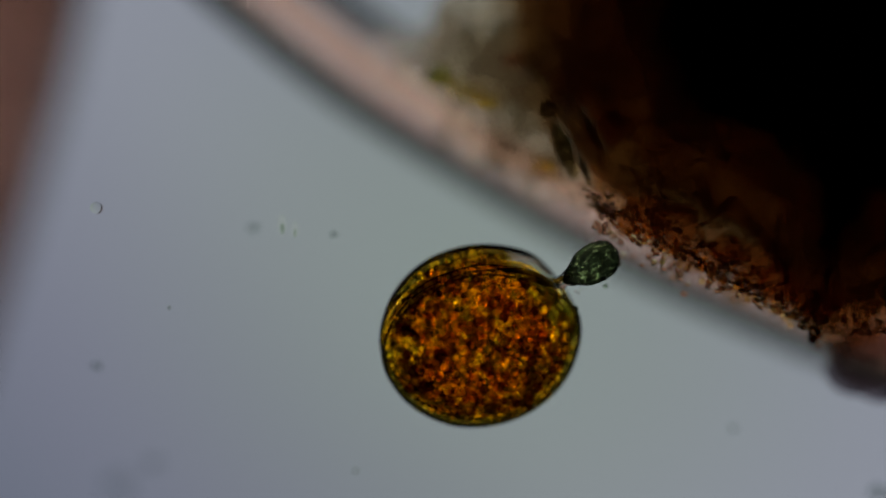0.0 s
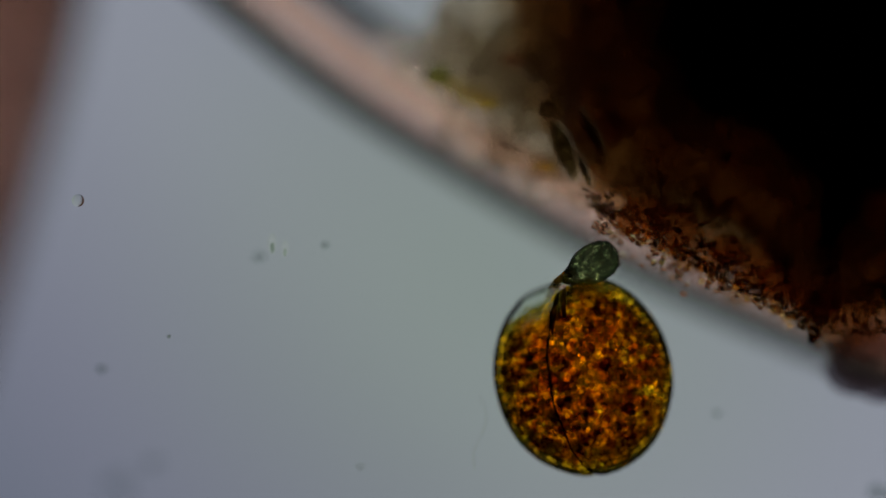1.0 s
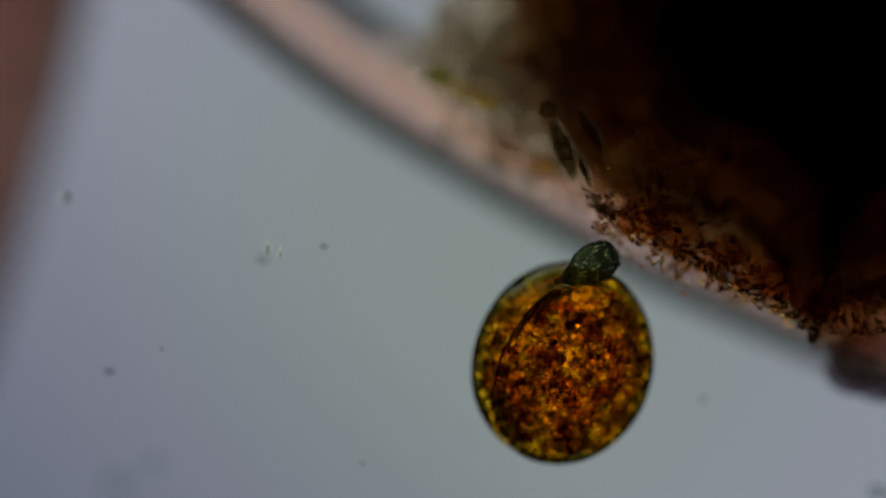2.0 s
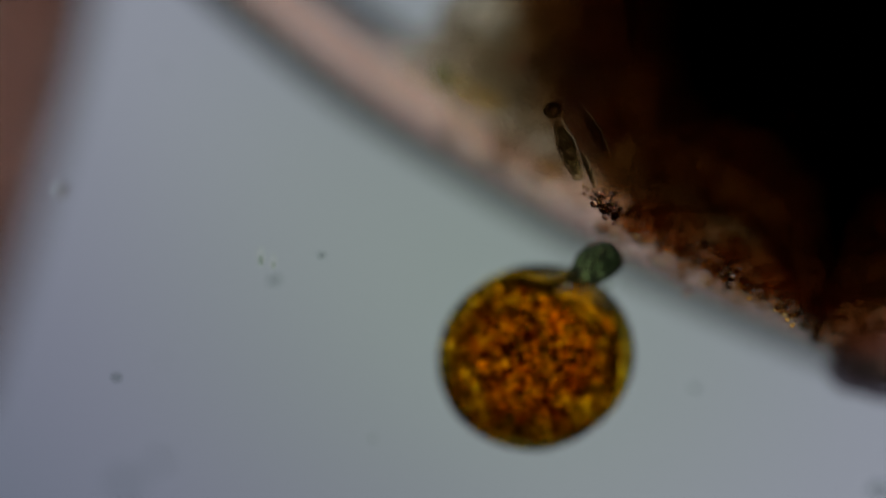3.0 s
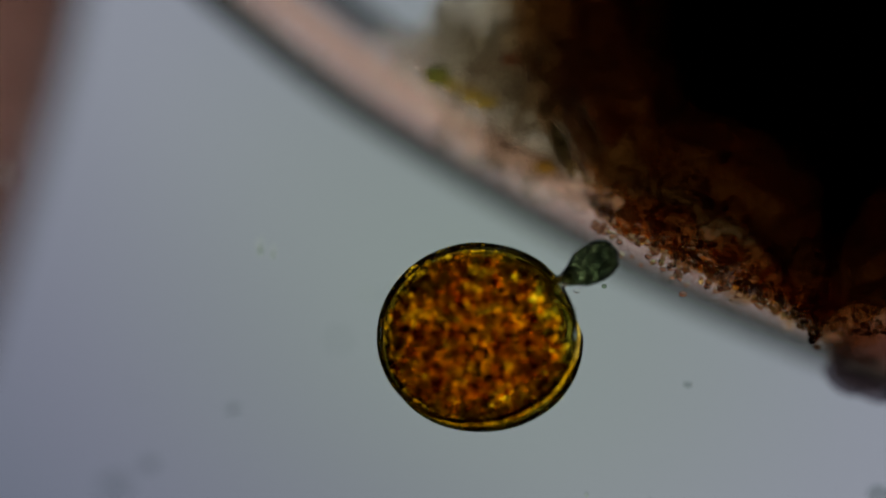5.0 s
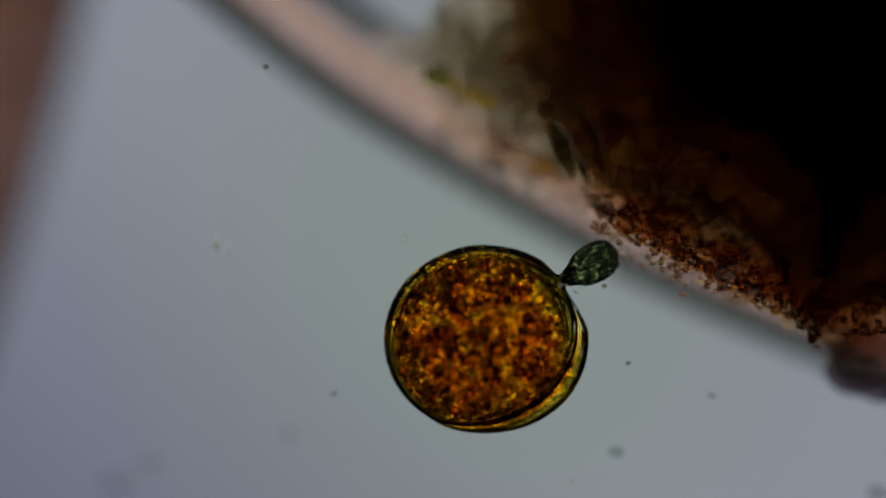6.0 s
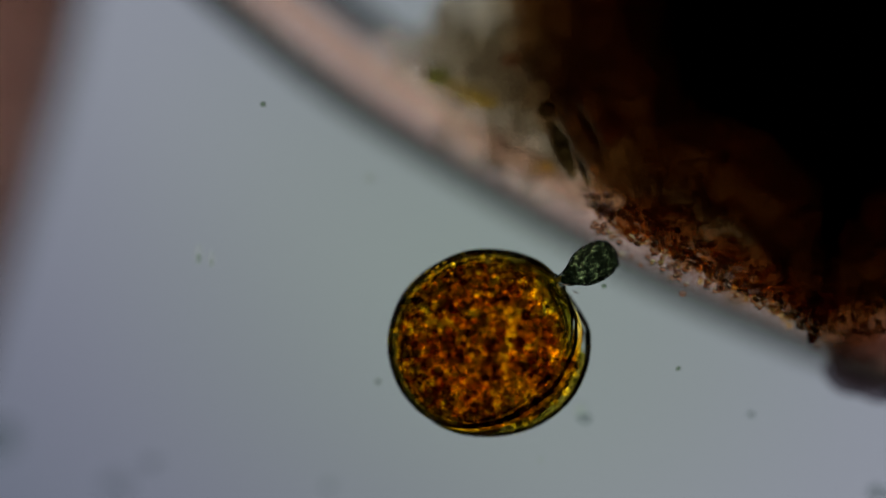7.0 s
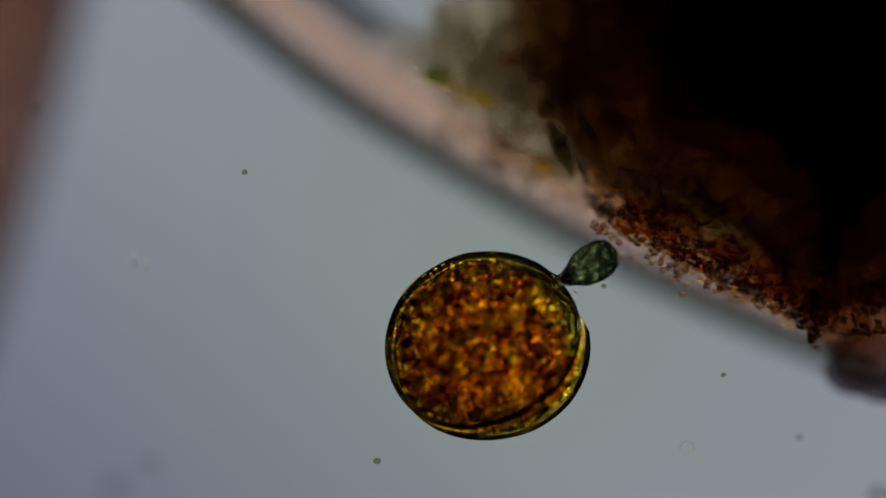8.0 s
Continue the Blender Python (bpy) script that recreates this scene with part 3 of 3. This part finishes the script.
def clump_rim():
    rng = random.Random(11)
    scatter("crumb", crumb_meshes("crumb", CRUMB, 8, 0.55), CLUMP, rng, 190, [
        (1140, 415, 0.02, 30, 9, 28), (1215, 460, 0.0, 28, 18, 30), (1285, 496, 0.0, 28, 16, 30), (1240, 450, 0.0, 46, 18, 30),
        (1350, 522, -0.02, 34, 10, 26), (1320, 495, 0.0, 40, 16, 30)], (0.0028, 0.0056))
    scatter("crumb", crumb_meshes("crumb", CRUST, 8, 0.55), CLUMP, rng, 70, [
        (1078, 368, 0.15, 20, 11, 30), (1200, 410, 0.05, 60, 16, 28), (1300, 470, 0.05, 60, 18, 28), (1400, 548, -0.02, 30, 7, 38), (1445, 605, 0.0, 12, 8, 20)], (0.003, 0.0065))
    scatter("bead", crumb_meshes("bead", BEAD, 4, 0.5), CLUMP, rng, 90, [
        (1058, 352, 0.16, 14, 9, 30), (1078, 376, 0.15, 14, 9, 30), (1068, 362, 0.17, 16, 12, 30), (1215, 450, 0.0, 24, 16, 30), (1290, 492, 0.0, 20, 12, 20)], (0.003, 0.0065))
    scatter("crumb", crumb_meshes("crumb", GLOW_CRUMB, 6, 0.6), CLUMP, rng, 70, [
        (1120, 412, 0.03, 26, 8, 28), (1200, 446, 0.02, 22, 14, 30), (1290, 488, 0.03, 18, 12, 30), (1240, 465, 0.02, 40, 14, 30), (1330, 505, 0.0, 30, 8, 30)], (0.0035, 0.0075), "gleaming amber crumb")
    # pale fuzzy crumbs that hang over the fibre
    scatter("crumb", crumb_meshes("crumb", PALE_CRUMB, 6, 0.7), CLUMP, rng, 46, [
        (1068, 402, 0.05, 10, 6, 30), (1110, 412, 0.03, 18, 7, 30), (1135, 440, 0.0, 14, 14, 40), (1170, 460, 0.0, 18, 10, 30), (1205, 478, 0.0, 12, 10, 30)], (0.0032, 0.0066), "pale pinkish crumb")
    # crumbs that stand up from the rim towards the lens
    scatter("crumb", crumb_meshes("crumb", GLOW_CRUMB, 6, 0.6), CLUMP, rng, 30, [
        (1165, 420, 0.17, 16, 7, 28), (1285, 488, 0.17, 14, 9, 30), (1305, 500, 0.16, 20, 8, 30), (1385, 560, 0.15, 18, 6, 45)], (0.0035, 0.007), "gleaming amber crumb")
    scatter("bead", crumb_meshes("bead", BEAD, 4, 0.5), CLUMP, rng, 14, [
        (1290, 490, 0.18, 12, 8, 30), (1330, 512, 0.16, 14, 6, 30), (1440, 604, 0.15, 12, 8, 30)], (0.003, 0.0055))
    lumps = crumb_meshes("lump", HUMUS, 6, 0.45)
    scatter("lump", lumps, CLUMP, rng, 8, [(1220, 415, -0.04, 40, 10, 30), (1320, 462, -0.05, 40, 10, 30), (1420, 520, -0.1, 40, 10, 25), (1500, 550, -0.15, 40, 12, 10)], (0.022, 0.045))
    scatter("lump", lumps, CLUMP, rng, 5, [(1010, 150, -0.3, 30, 12, 60), (1060, 220, -0.25, 30, 12, 55)], (0.025, 0.045))
    # a margin of fine crumbs that nobody could count
    edge = curve_points([at(u, v, 0) for u, v in EDGE], 400)
    verts, faces = [], []
    for i in range(1000):
        k = rng.randrange(175, 372)
        e = edge[k]
        d = (edge[k + 1] - edge[k - 1]).normalized()
        inward = Vector((-d.y, d.x, 0))
        if inward.dot(Vector((0.6, 0.8, 0))) < 0:
            inward = -inward
        p = e + inward * (min(rng.expovariate(22) - 0.012, 0.13)) + Vector((0, 0, rng.uniform(-0.16, 0.14))) - CLUMP.location
        r = rng.uniform(0.0025, 0.0062)
        n0 = len(verts)
        for q in ((1, 0, 0), (-1, 0, 0), (0, 1, 0), (0, -1, 0), (0, 0, 1), (0, 0, -1)):
            verts.append(p + Vector(q) * r * rng.uniform(0.6, 1.4))
        for f in ((0, 2, 4), (2, 1, 4), (1, 3, 4), (3, 0, 4), (2, 0, 5), (1, 2, 5), (3, 1, 5), (0, 3, 5)):
            faces.append([n0 + j for j in f])
    me = bpy.data.meshes.new("fine_crumb")
    me.from_pydata(verts, [], faces)
    me.materials.append(FINE)
    ob = new("fine_crumb", me)
    ob.parent = CLUMP
    tagged(ob, "fine dark brown crumbs along the rim", kind="stuff")


clump_rim()


def scum():
    top = empty("scum_film", "grey-olive translucent scum clinging to the dark clump", "scum", at(880, 130, -0.4))
    rng = random.Random(5)
    for u, v, z, r in ((845, 10, -0.5, 66), (795, 66, -0.5, 36), (850, 60, -0.45, 80), (905, 20, -0.4, 90), (830, 120, -0.45, 60), (900, 110, -0.4, 80), (880, 180, -0.35, 50), (940, 170, -0.3, 70),
                       (950, 90, -0.3, 90), (960, 240, -0.25, 60), (1000, 210, -0.2, 80), (1000, 290, -0.2, 48), (1050, 290, -0.12, 60), (800, 90, -0.5, 36), (744, 84, -0.5, 34), (722, 112, -0.5, 26), (768, 118, -0.45, 30), (692, 72, -0.55, 34), (716, 128, -0.5, 32), (756, 158, -0.5, 26), (800, 180, -0.5, 26), (1010, 130, -0.2, 80), (870, 40, -0.55, 110), (920, 140, -0.45, 110), (985, 200, -0.35, 100), (960, 60, -0.4, 120), (1040, 250, -0.25, 80), (960, 20, -0.45, 90), (985, 110, -0.4, 90), (1010, 180, -0.35, 80)):
        bm = ball((r / 1000 * rng.uniform(1.1, 1.6), r / 1000 * rng.uniform(0.8, 1.1), r / 1000 * 0.5), (0, 0, 0), 0.45, 22, 4, u * 0.013, Matrix.Rotation(radians(rng.uniform(20, 60)), 3, "Z"))
        ob = part("flake", bm, HAZE, top)
        ob.location = at(u, v, z * 0.75 - 0.03) - top.location


scum()


def lone_algae():
    for u, v, z, r, mat, label in ((776, 134, -0.28, 21, LEAFGREEN, "small dark green algal cell on the scum"), (866, 182, -0.26, 15, GREEN, "small yellow algal cell on the scum"),
                                   (842, 170, -0.30, 17, GREEN, "small yellow algal cell on the scum"), (806, 152, -0.32, 14, GREEN, "small yellow-green algal cell on the scum"),
                                   (970, 296, -0.22, 15, GREEN, "small yellow algal cell on the scum"),
                                   (906, 106, -0.26, 15, RUST, "small rust-red algal cell on the scum"), (953, 115, -0.22, 13, RUST, "small rust-red algal cell on the scum")):
        ob = thing("green_alga", ball((r / 1000 * 1.25, r / 1000 * 0.9, r / 1000), (0, 0, 0), 0.25, 50, 3, u), mat, label, "alga", "small algae")
        ob.location = at(u, v, z)
    rng = random.Random(2)
    for u, v, z, length, width, slant in ((1001, 264, 0.185, 112, 36, 72), (1048, 232, 0.175, 100, 24, 62), (1036, 298, 0.17, 70, 13, 70)):
        top = empty("diatom", "dark spindle-shaped diatom on the clump's edge", "diatom", at(u, v, z), "diatoms")
        turn = Matrix.Rotation(radians(-slant), 3, "Z")
        L, w = length / 2000, width / 2000
        pts = [turn @ Vector((x * L, 0.1 * w * math.sin(3 * x), 0)) for x in (-1, -0.6, -0.2, 0.2, 0.6, 1)]
        part("valve", tube(pts, w, 30, 14, 0.1, 60, taper=lambda s: 0.3 + 0.7 * math.sin(math.pi * min(1, 0.04 + s * 0.95)) ** 0.8), FRUSTULE, top, "clear silica valve")
        part("plastid", tube([p * 0.8 for p in pts], w * 0.72, 24, 10, 0.5, 70, taper=lambda s: 0.25 + 0.75 * math.sin(math.pi * min(1, 0.05 + s * 0.9))), DIATOM, top, "dark brown contents")
    ob = thing("green_alga", ball((0.017, 0.015, 0.014), (0, 0, 0), 0.25, 60, 3, 8), DIATOM, "small dark round algal cell by the diatoms", "alga", "small algae")
    ob.location = at(972, 192, 0.17)


lone_algae()


def pink_lump():
    top = empty("plant_scrap", "pinkish-brown scrap of plant tissue under the clump", "plant scrap", at(1535, 640, -0.3))
    part("tissue", ball((0.078, 0.054, 0.06), (0, 0, 0), 0.3, 14, 4, 3, Matrix.Rotation(radians(-25), 3, "Z")), TISSUE, top)
    part("dark_rim", tube([at(u, v, -0.24) - top.location for u, v in ((1472, 645), (1492, 668), (1530, 684), (1580, 694), (1640, 700))], 0.021, 24, 12, 0.3, 30), TISSUE_RIM, top, "dark violet-grey lower rim")
    part("tissue_fold", ball((0.062, 0.034, 0.04), at(1535, 606, -0.22) - top.location, 0.3, 16, 4, 6, Matrix.Rotation(radians(20), 3, "Z")), TISSUE, top)


pink_lump()


def bits_near_neck():
    for u, v, z, r, mat, label in ((1073, 507, 0, 5, SPECK, "tiny dark green speck beside the spore case"), (1026, 514, 0.0, 7, DROP, "tiny clear drop under the spore case"),
                                   (1424, 572, 0, 6, DIATOM, "small dark crumb under the clump"), (1212, 521, 0, 7, BEAD, "tiny pale yellow crumb beside the clump"), (1016, 548, 0.02, 8, DROP, "tiny clear drop by the neck")):
        ob = thing("crumb_speck", ball((r / 1000, r / 1000 * 0.8, r / 1000 * 0.8), (0, 0, 0), 0.2, 90, 3, u), mat, label, "speck", "specks")
        ob.location = at(u, v, z)


bits_near_neck()


def dust():
    for u, v, z, r in ((207, 862, -0.7, 26), (268, 822, -0.5, 14), (1562, 872, -0.2, 20)):
        ob = thing("dust_grain", ball((r / 1000, r / 1000 * 0.8, r / 1000 * 0.8), (0, 0, 0), 0.3, 30, 3, u), HAZY_SPECK, "blurred grey dust grain on the slide", "dust", "dust grains")
        ob.location = at(u, v, z)


dust()


def flagellum():
    pts = [Vector((0.012 * math.sin(k * 1.1), 0.065 - 0.026 * k, 0.0)) for k in range(6)]
    return thing("flagellum", tube(pts, 0.002, 30, 8), DROP, "faint clear flagellum trailing beside the amber cell", "flagellum")


WHIP = flagellum()


# ---- specks that drift in the water: kind, size, places as seconds, u, v, z ----
DRIFT = [
    ("dark", 5.5, [(0, 462, -70, 0), (5.0, 466, -30, 0), (5.8, 470, 95, 0), (6.2, 474, 131, 0), (6.5, 475, 141, 0), (7.0, 467, 184, 0), (7.5, 452, 243, 0), (8.0, 436, 305, 0)]),
    ("dark", 5.0, [(0, 900, 640, -0.35), (1.7, 985, 640, -0.35), (4.5, 960, 630, -0.3), (5.8, 1095, 640, -0.05), (6.2, 1133, 648, 0), (6.5, 1159, 655, 0), (7.0, 1205, 653, 0), (7.5, 1246, 657, 0), (8.0, 1285, 664, 0)]),
    ("pair", 13.0, [(0, 510, 400, 0.0), (0.5, 490, 424, 0.0), (1.0, 493, 434, 0.02), (1.7, 489, 438, 0.03), (2.8, 466, 450, 0.12), (3.0, 461, 457, 0.12), (3.5, 455, 482, 0.04), (3.8, 481, 501, 0.08), (4.0, 513, 511, 0.08),
                   (4.2, 574, 514, 0.08), (4.4, 580, 488, 0.10), (4.7, 532, 452, 0.12), (5.8, 405, 431, 0.14), (6.5, 383, 440, 0.16), (7.0, 365, 453, 0.16), (7.5, 312, 459, 0.16), (8.0, 252, 462, 0.16)]),
    ("grey", 8.0, [(0, 590, 415, -0.05), (0.5, 575, 428, -0.05), (1.5, 576, 436, -0.05), (3.0, 558, 452, 0.08), (3.5, 555, 478, 0.06), (4.2, 640, 505, -0.4), (5.5, 700, 540, -0.6), (8.0, 800, 600, -0.6)]),
    ("grey", 11.0, [(0, 447, 403, -0.15), (0.5, 453, 450, -0.15), (1.5, 462, 456, -0.15), (3.0, 475, 497, -0.05), (3.5, 500, 530, -0.3), (4.5, 560, 585, -0.6), (6, 700, 620, -0.7), (8.0, 800, 640, -0.7)]),
    ("drop", 11.0, [(0, 168, 368, 0.03), (0.5, 141, 367, 0.03), (1.0, 136, 355, 0.06), (1.5, 125, 353, 0.12), (3.0, 90, 335, 0.5), (6.0, -40, 300, 0.5), (8.0, -140, 290, 0.5)]),
    ("dark", 3.5, [(0, 297, 545, 0), (0.5, 300, 580, 0), (1.0, 297, 596, 0.02), (1.5, 290, 608, 0.03), (3.0, 275, 640, -0.3), (8.0, 150, 800, -0.8)]),
    ("grey", 11.0, [(0, 168, 650, -0.12), (0.5, 188, 663, -0.12), (1.0, 177, 655, -0.1), (1.5, 186, 657, -0.1), (3.0, 190, 672, 0.09), (3.5, 207, 692, 0.04), (4.0, 262, 719, -0.1), (4.5, 345, 722, -0.2), (5.5, 470, 740, -0.4), (8.0, 640, 980, -0.4)]),
    ("dark", 4.0, [(0, 628, 835, -0.1), (1.5, 640, 825, -0.08), (3.0, 650, 781, -0.06), (3.5, 681, 734, 0.0), (4.2, 730, 690, -0.35), (8.0, 800, 620, -0.4)]),
    ("dark", 5.0, [(0, 560, 960, -0.1), (4.7, 600, 960, -0.1), (5.8, 590, 720, -0.1), (6.5, 628, 683, -0.08), (7.0, 672, 676, -0.1), (7.5, 730, 680, -0.35), (8.0, 780, 680, -0.4)]),
    ("grey", 13.0, [(0, 1180, 930, -0.2), (4.7, 1160, 910, -0.2), (5.8, 1109, 815, -0.12), (6.5, 1061, 778, -0.12), (7.0, 1038, 743, -0.12), (7.5, 1000, 712, -0.35), (8.0, 960, 690, -0.4)]),
    ("drop", 13.0, [(0, 940, 650, -0.4), (6.5, 960, 700, -0.4), (7.2, 1075, 738, -0.05), (7.5, 1138, 757, 0), (7.8, 1190, 779, 0), (8.0, 1221, 794, 0)]),
    ("green", 6.5, [(0, 300, 1000, 0), (6.5, 380, 980, 0), (7.4, 520, 905, 0), (7.7, 597, 861, 0), (8.0, 671, 817, 0)]),
    ("grey", 12.0, [(0, -90, 120, -0.1), (6.5, -60, 140, -0.1), (7.5, 38, 176, -0.1), (8.0, 69, 192, -0.1)]),
    ("dark", 3.2, [(0, -60, 160, -0.2), (2.8, 250, 118, -0.2), (3.5, 350, 115, -0.15), (4.5, 500, 106, -0.1), (5.8, 700, 90, -0.5), (8.0, 900, 60, -0.5)]),
    ("grey", 8.0, [(0, 1300, 760, -0.2), (4.5, 1215, 678, -0.1), (8.0, 1420, 775, -0.1)]),
    ("drop", 8.0, [(0, 640, 640, -0.6), (5.0, 655, 520, -0.4), (5.8, 687, 447, 0), (5.9, 699, 442, 0), (6.0, 717, 422, 0), (6.1, 711, 405, 0.02), (6.2, 703, 388, 0.04), (6.4, 691, 366, 0.1), (8.0, 600, 230, 0.6)]),
    ("drop", 5.0, [(0, 1100, 900, -0.1), (5.8, 1020, 860, 0), (6.5, 993, 835, 0), (7.0, 960, 815, -0.1), (8.0, 880, 760, -0.4)]),
    ("grey", 46.0, [(0, -200, 760, -0.7), (6.6, -160, 770, -0.7), (7.2, 40, 800, -0.7), (7.6, -120, 900, -0.7), (8.0, -200, 960, -0.7)]),
]


def drifting():
    made = []
    for i, (what, r, rows) in enumerate(DRIFT):
        r /= 1000
        if what == "pair":
            ob = empty("drifting_pair", "two small clear-green cells drifting side by side", "microbe", group="drifting specks")
            for k, (dx, dy, s) in enumerate(((-0.012, 0.002, 1.0), (0.011, -0.006, 0.8))):
                c = part("cell", ball((r * 0.7 * s, r * 1.5 * s, r * 0.8 * s), (dx, dy, 0), 0.1, 60, 3, k), PALE_CELL, ob, "pale clear cell")
                part("plastid", ball((r * 0.3 * s, r * 0.75 * s, r * 0.4 * s), (dx, dy - r * 0.5, 0), 0.2, 60, 3, k), PALE_GREEN, c, "pale green plastid")
        elif what == "drop":
            ob = thing("drifting_droplet", ball((r, r, r), (0, 0, 0), 0.03, 40, 4, i), DROPLET, "small clear round droplet drifting in the water", "droplet", "drifting specks")
        elif what == "green":
            ob = thing("drifting_speck", ball((r, r * 0.9, r), (0, 0, 0), 0.2, 90, 3, i), SPECK, "small green speck drifting in the water", "speck", "drifting specks")
        elif what == "grey":
            ob = thing("drifting_speck", ball((r, r * 0.8, r * 0.8), (0, 0, 0), 0.3, 60, 3, i), HAZY_SPECK, "faint grey speck drifting in the water", "speck", "drifting specks")
        else:
            ob = thing("drifting_speck", ball((r, r * 0.85, r), (0, 0, 0), 0.3, 120, 3, i), SPECK, "tiny dark speck drifting in the water", "speck", "drifting specks")
        made.append((ob, rows))
    return made


DRIFTERS = drifting()


# ---- what moves ----
# seconds, turn in the plane, lean of the neck towards the lens, roll about the neck's axis, in degrees; how far the neck gives way
SWING = [
    (0.0, 33, 14, 56, (0.000, -0.003, -0.01)), (0.1, 40, 14, 60, (-0.001, -0.002, 0)), (0.2, 52, 25, 70, (0.004, 0, -0.01)), (0.3, 62, 31, 80, (0.002, -0.004, -0.02)), (0.4, 72, 34, 94, (0.004, -0.009, -0.02)), (0.5, 81, 33, 100, (0.007, -0.012, -0.02)),
    (0.6, 93, 25, 98, (0.003, -0.006, -0.03)), (0.7, 97, 19, 95, (0.003, -0.005, -0.03)), (0.8, 100, 16, 92, (0.004, -0.006, -0.03)), (1.0, 105, 14, 86, (0.004, -0.006, -0.03)), (1.2, 105, 20, 82, (0.003, -0.004, -0.02)), (1.5, 100, 32, 74, (0.003, -0.009, 0.0)),
    (1.7, 100, 33, 70, (0.002, -0.007, 0.0)), (2.1, 92, 34, 50, (0, 0, 0.0)), (2.5, 82, 41, 22, (0, 0, 0.01)), (2.8, 77, 40, 6, (-0.003, -0.008, 0.01)), (3.0, 72, 39, -4, (-0.005, -0.008, 0.02)), (3.2, 70, 36, -12, (-0.002, -0.002, 0.02)),
    (3.4, 66, 22, -20, (0.007, 0.005, 0)), (3.6, 58, 12, -18, (0.007, 0.007, 0)), (3.8, 54, 4, -12, (0.004, 0.006, 0)), (4.0, 47, 2, -9, (0.003, 0, 0)), (4.2, 39, 0, -7, (0.004, 0, 0)), (4.5, 33, 0, -6, (0.005, -0.002, 0)),
    (4.7, 33, 0, -6, (0.005, -0.002, 0)), (5.2, 34, 4, -9, (0.007, 0, 0)), (5.8, 36, 8, -12, (0.008, 0.002, 0)), (6.0, 37, 10, -12, (0.008, 0.002, 0)), (6.5, 38, 14, -18, (0.009, 0.003, 0)), (7.0, 40, 10, -18, (0.008, 0.002, 0)), (7.5, 41, 4, -18, (0.007, 0.001, 0)), (8.0, 41, 0, -18, (0.006, 0.001, 0)),
]


def motions():
    rows = []
    for t, turn, lean, roll, give in SWING:
        m = Matrix.Translation(NECK + Vector(give)) @ Matrix.Rotation(radians(turn), 4, "Z") @ Matrix.Rotation(radians(-lean), 4, "Y") @ Matrix.Rotation(radians(roll), 4, "X")
        rows.append((t, m))
    walk(CELL, rows)
    walk(WHIP, [(t, Matrix.Translation(at(u, v, h)) @ Matrix.Rotation(radians(a), 4, "Z")) for t, u, v, h, a in (
        (0, 850, 600, -0.4, -20), (0.3, 800, 690, -0.15, -20), (0.5, 782, 718, 0, -18), (0.6, 788, 727, 0, -15), (0.8, 815, 750, 0, -8), (1.0, 850, 768, 0, 0), (1.3, 930, 740, -0.3, 10), (2.8, 950, 640, -0.45, 10), (4.5, 850, 600, -0.45, 0), (8.0, 860, 610, -0.45, 0))])
    for ob, places in DRIFTERS:
        walk(ob, [(t, Matrix.Translation(at(u, v, z))) for t, u, v, z in places])


motions()
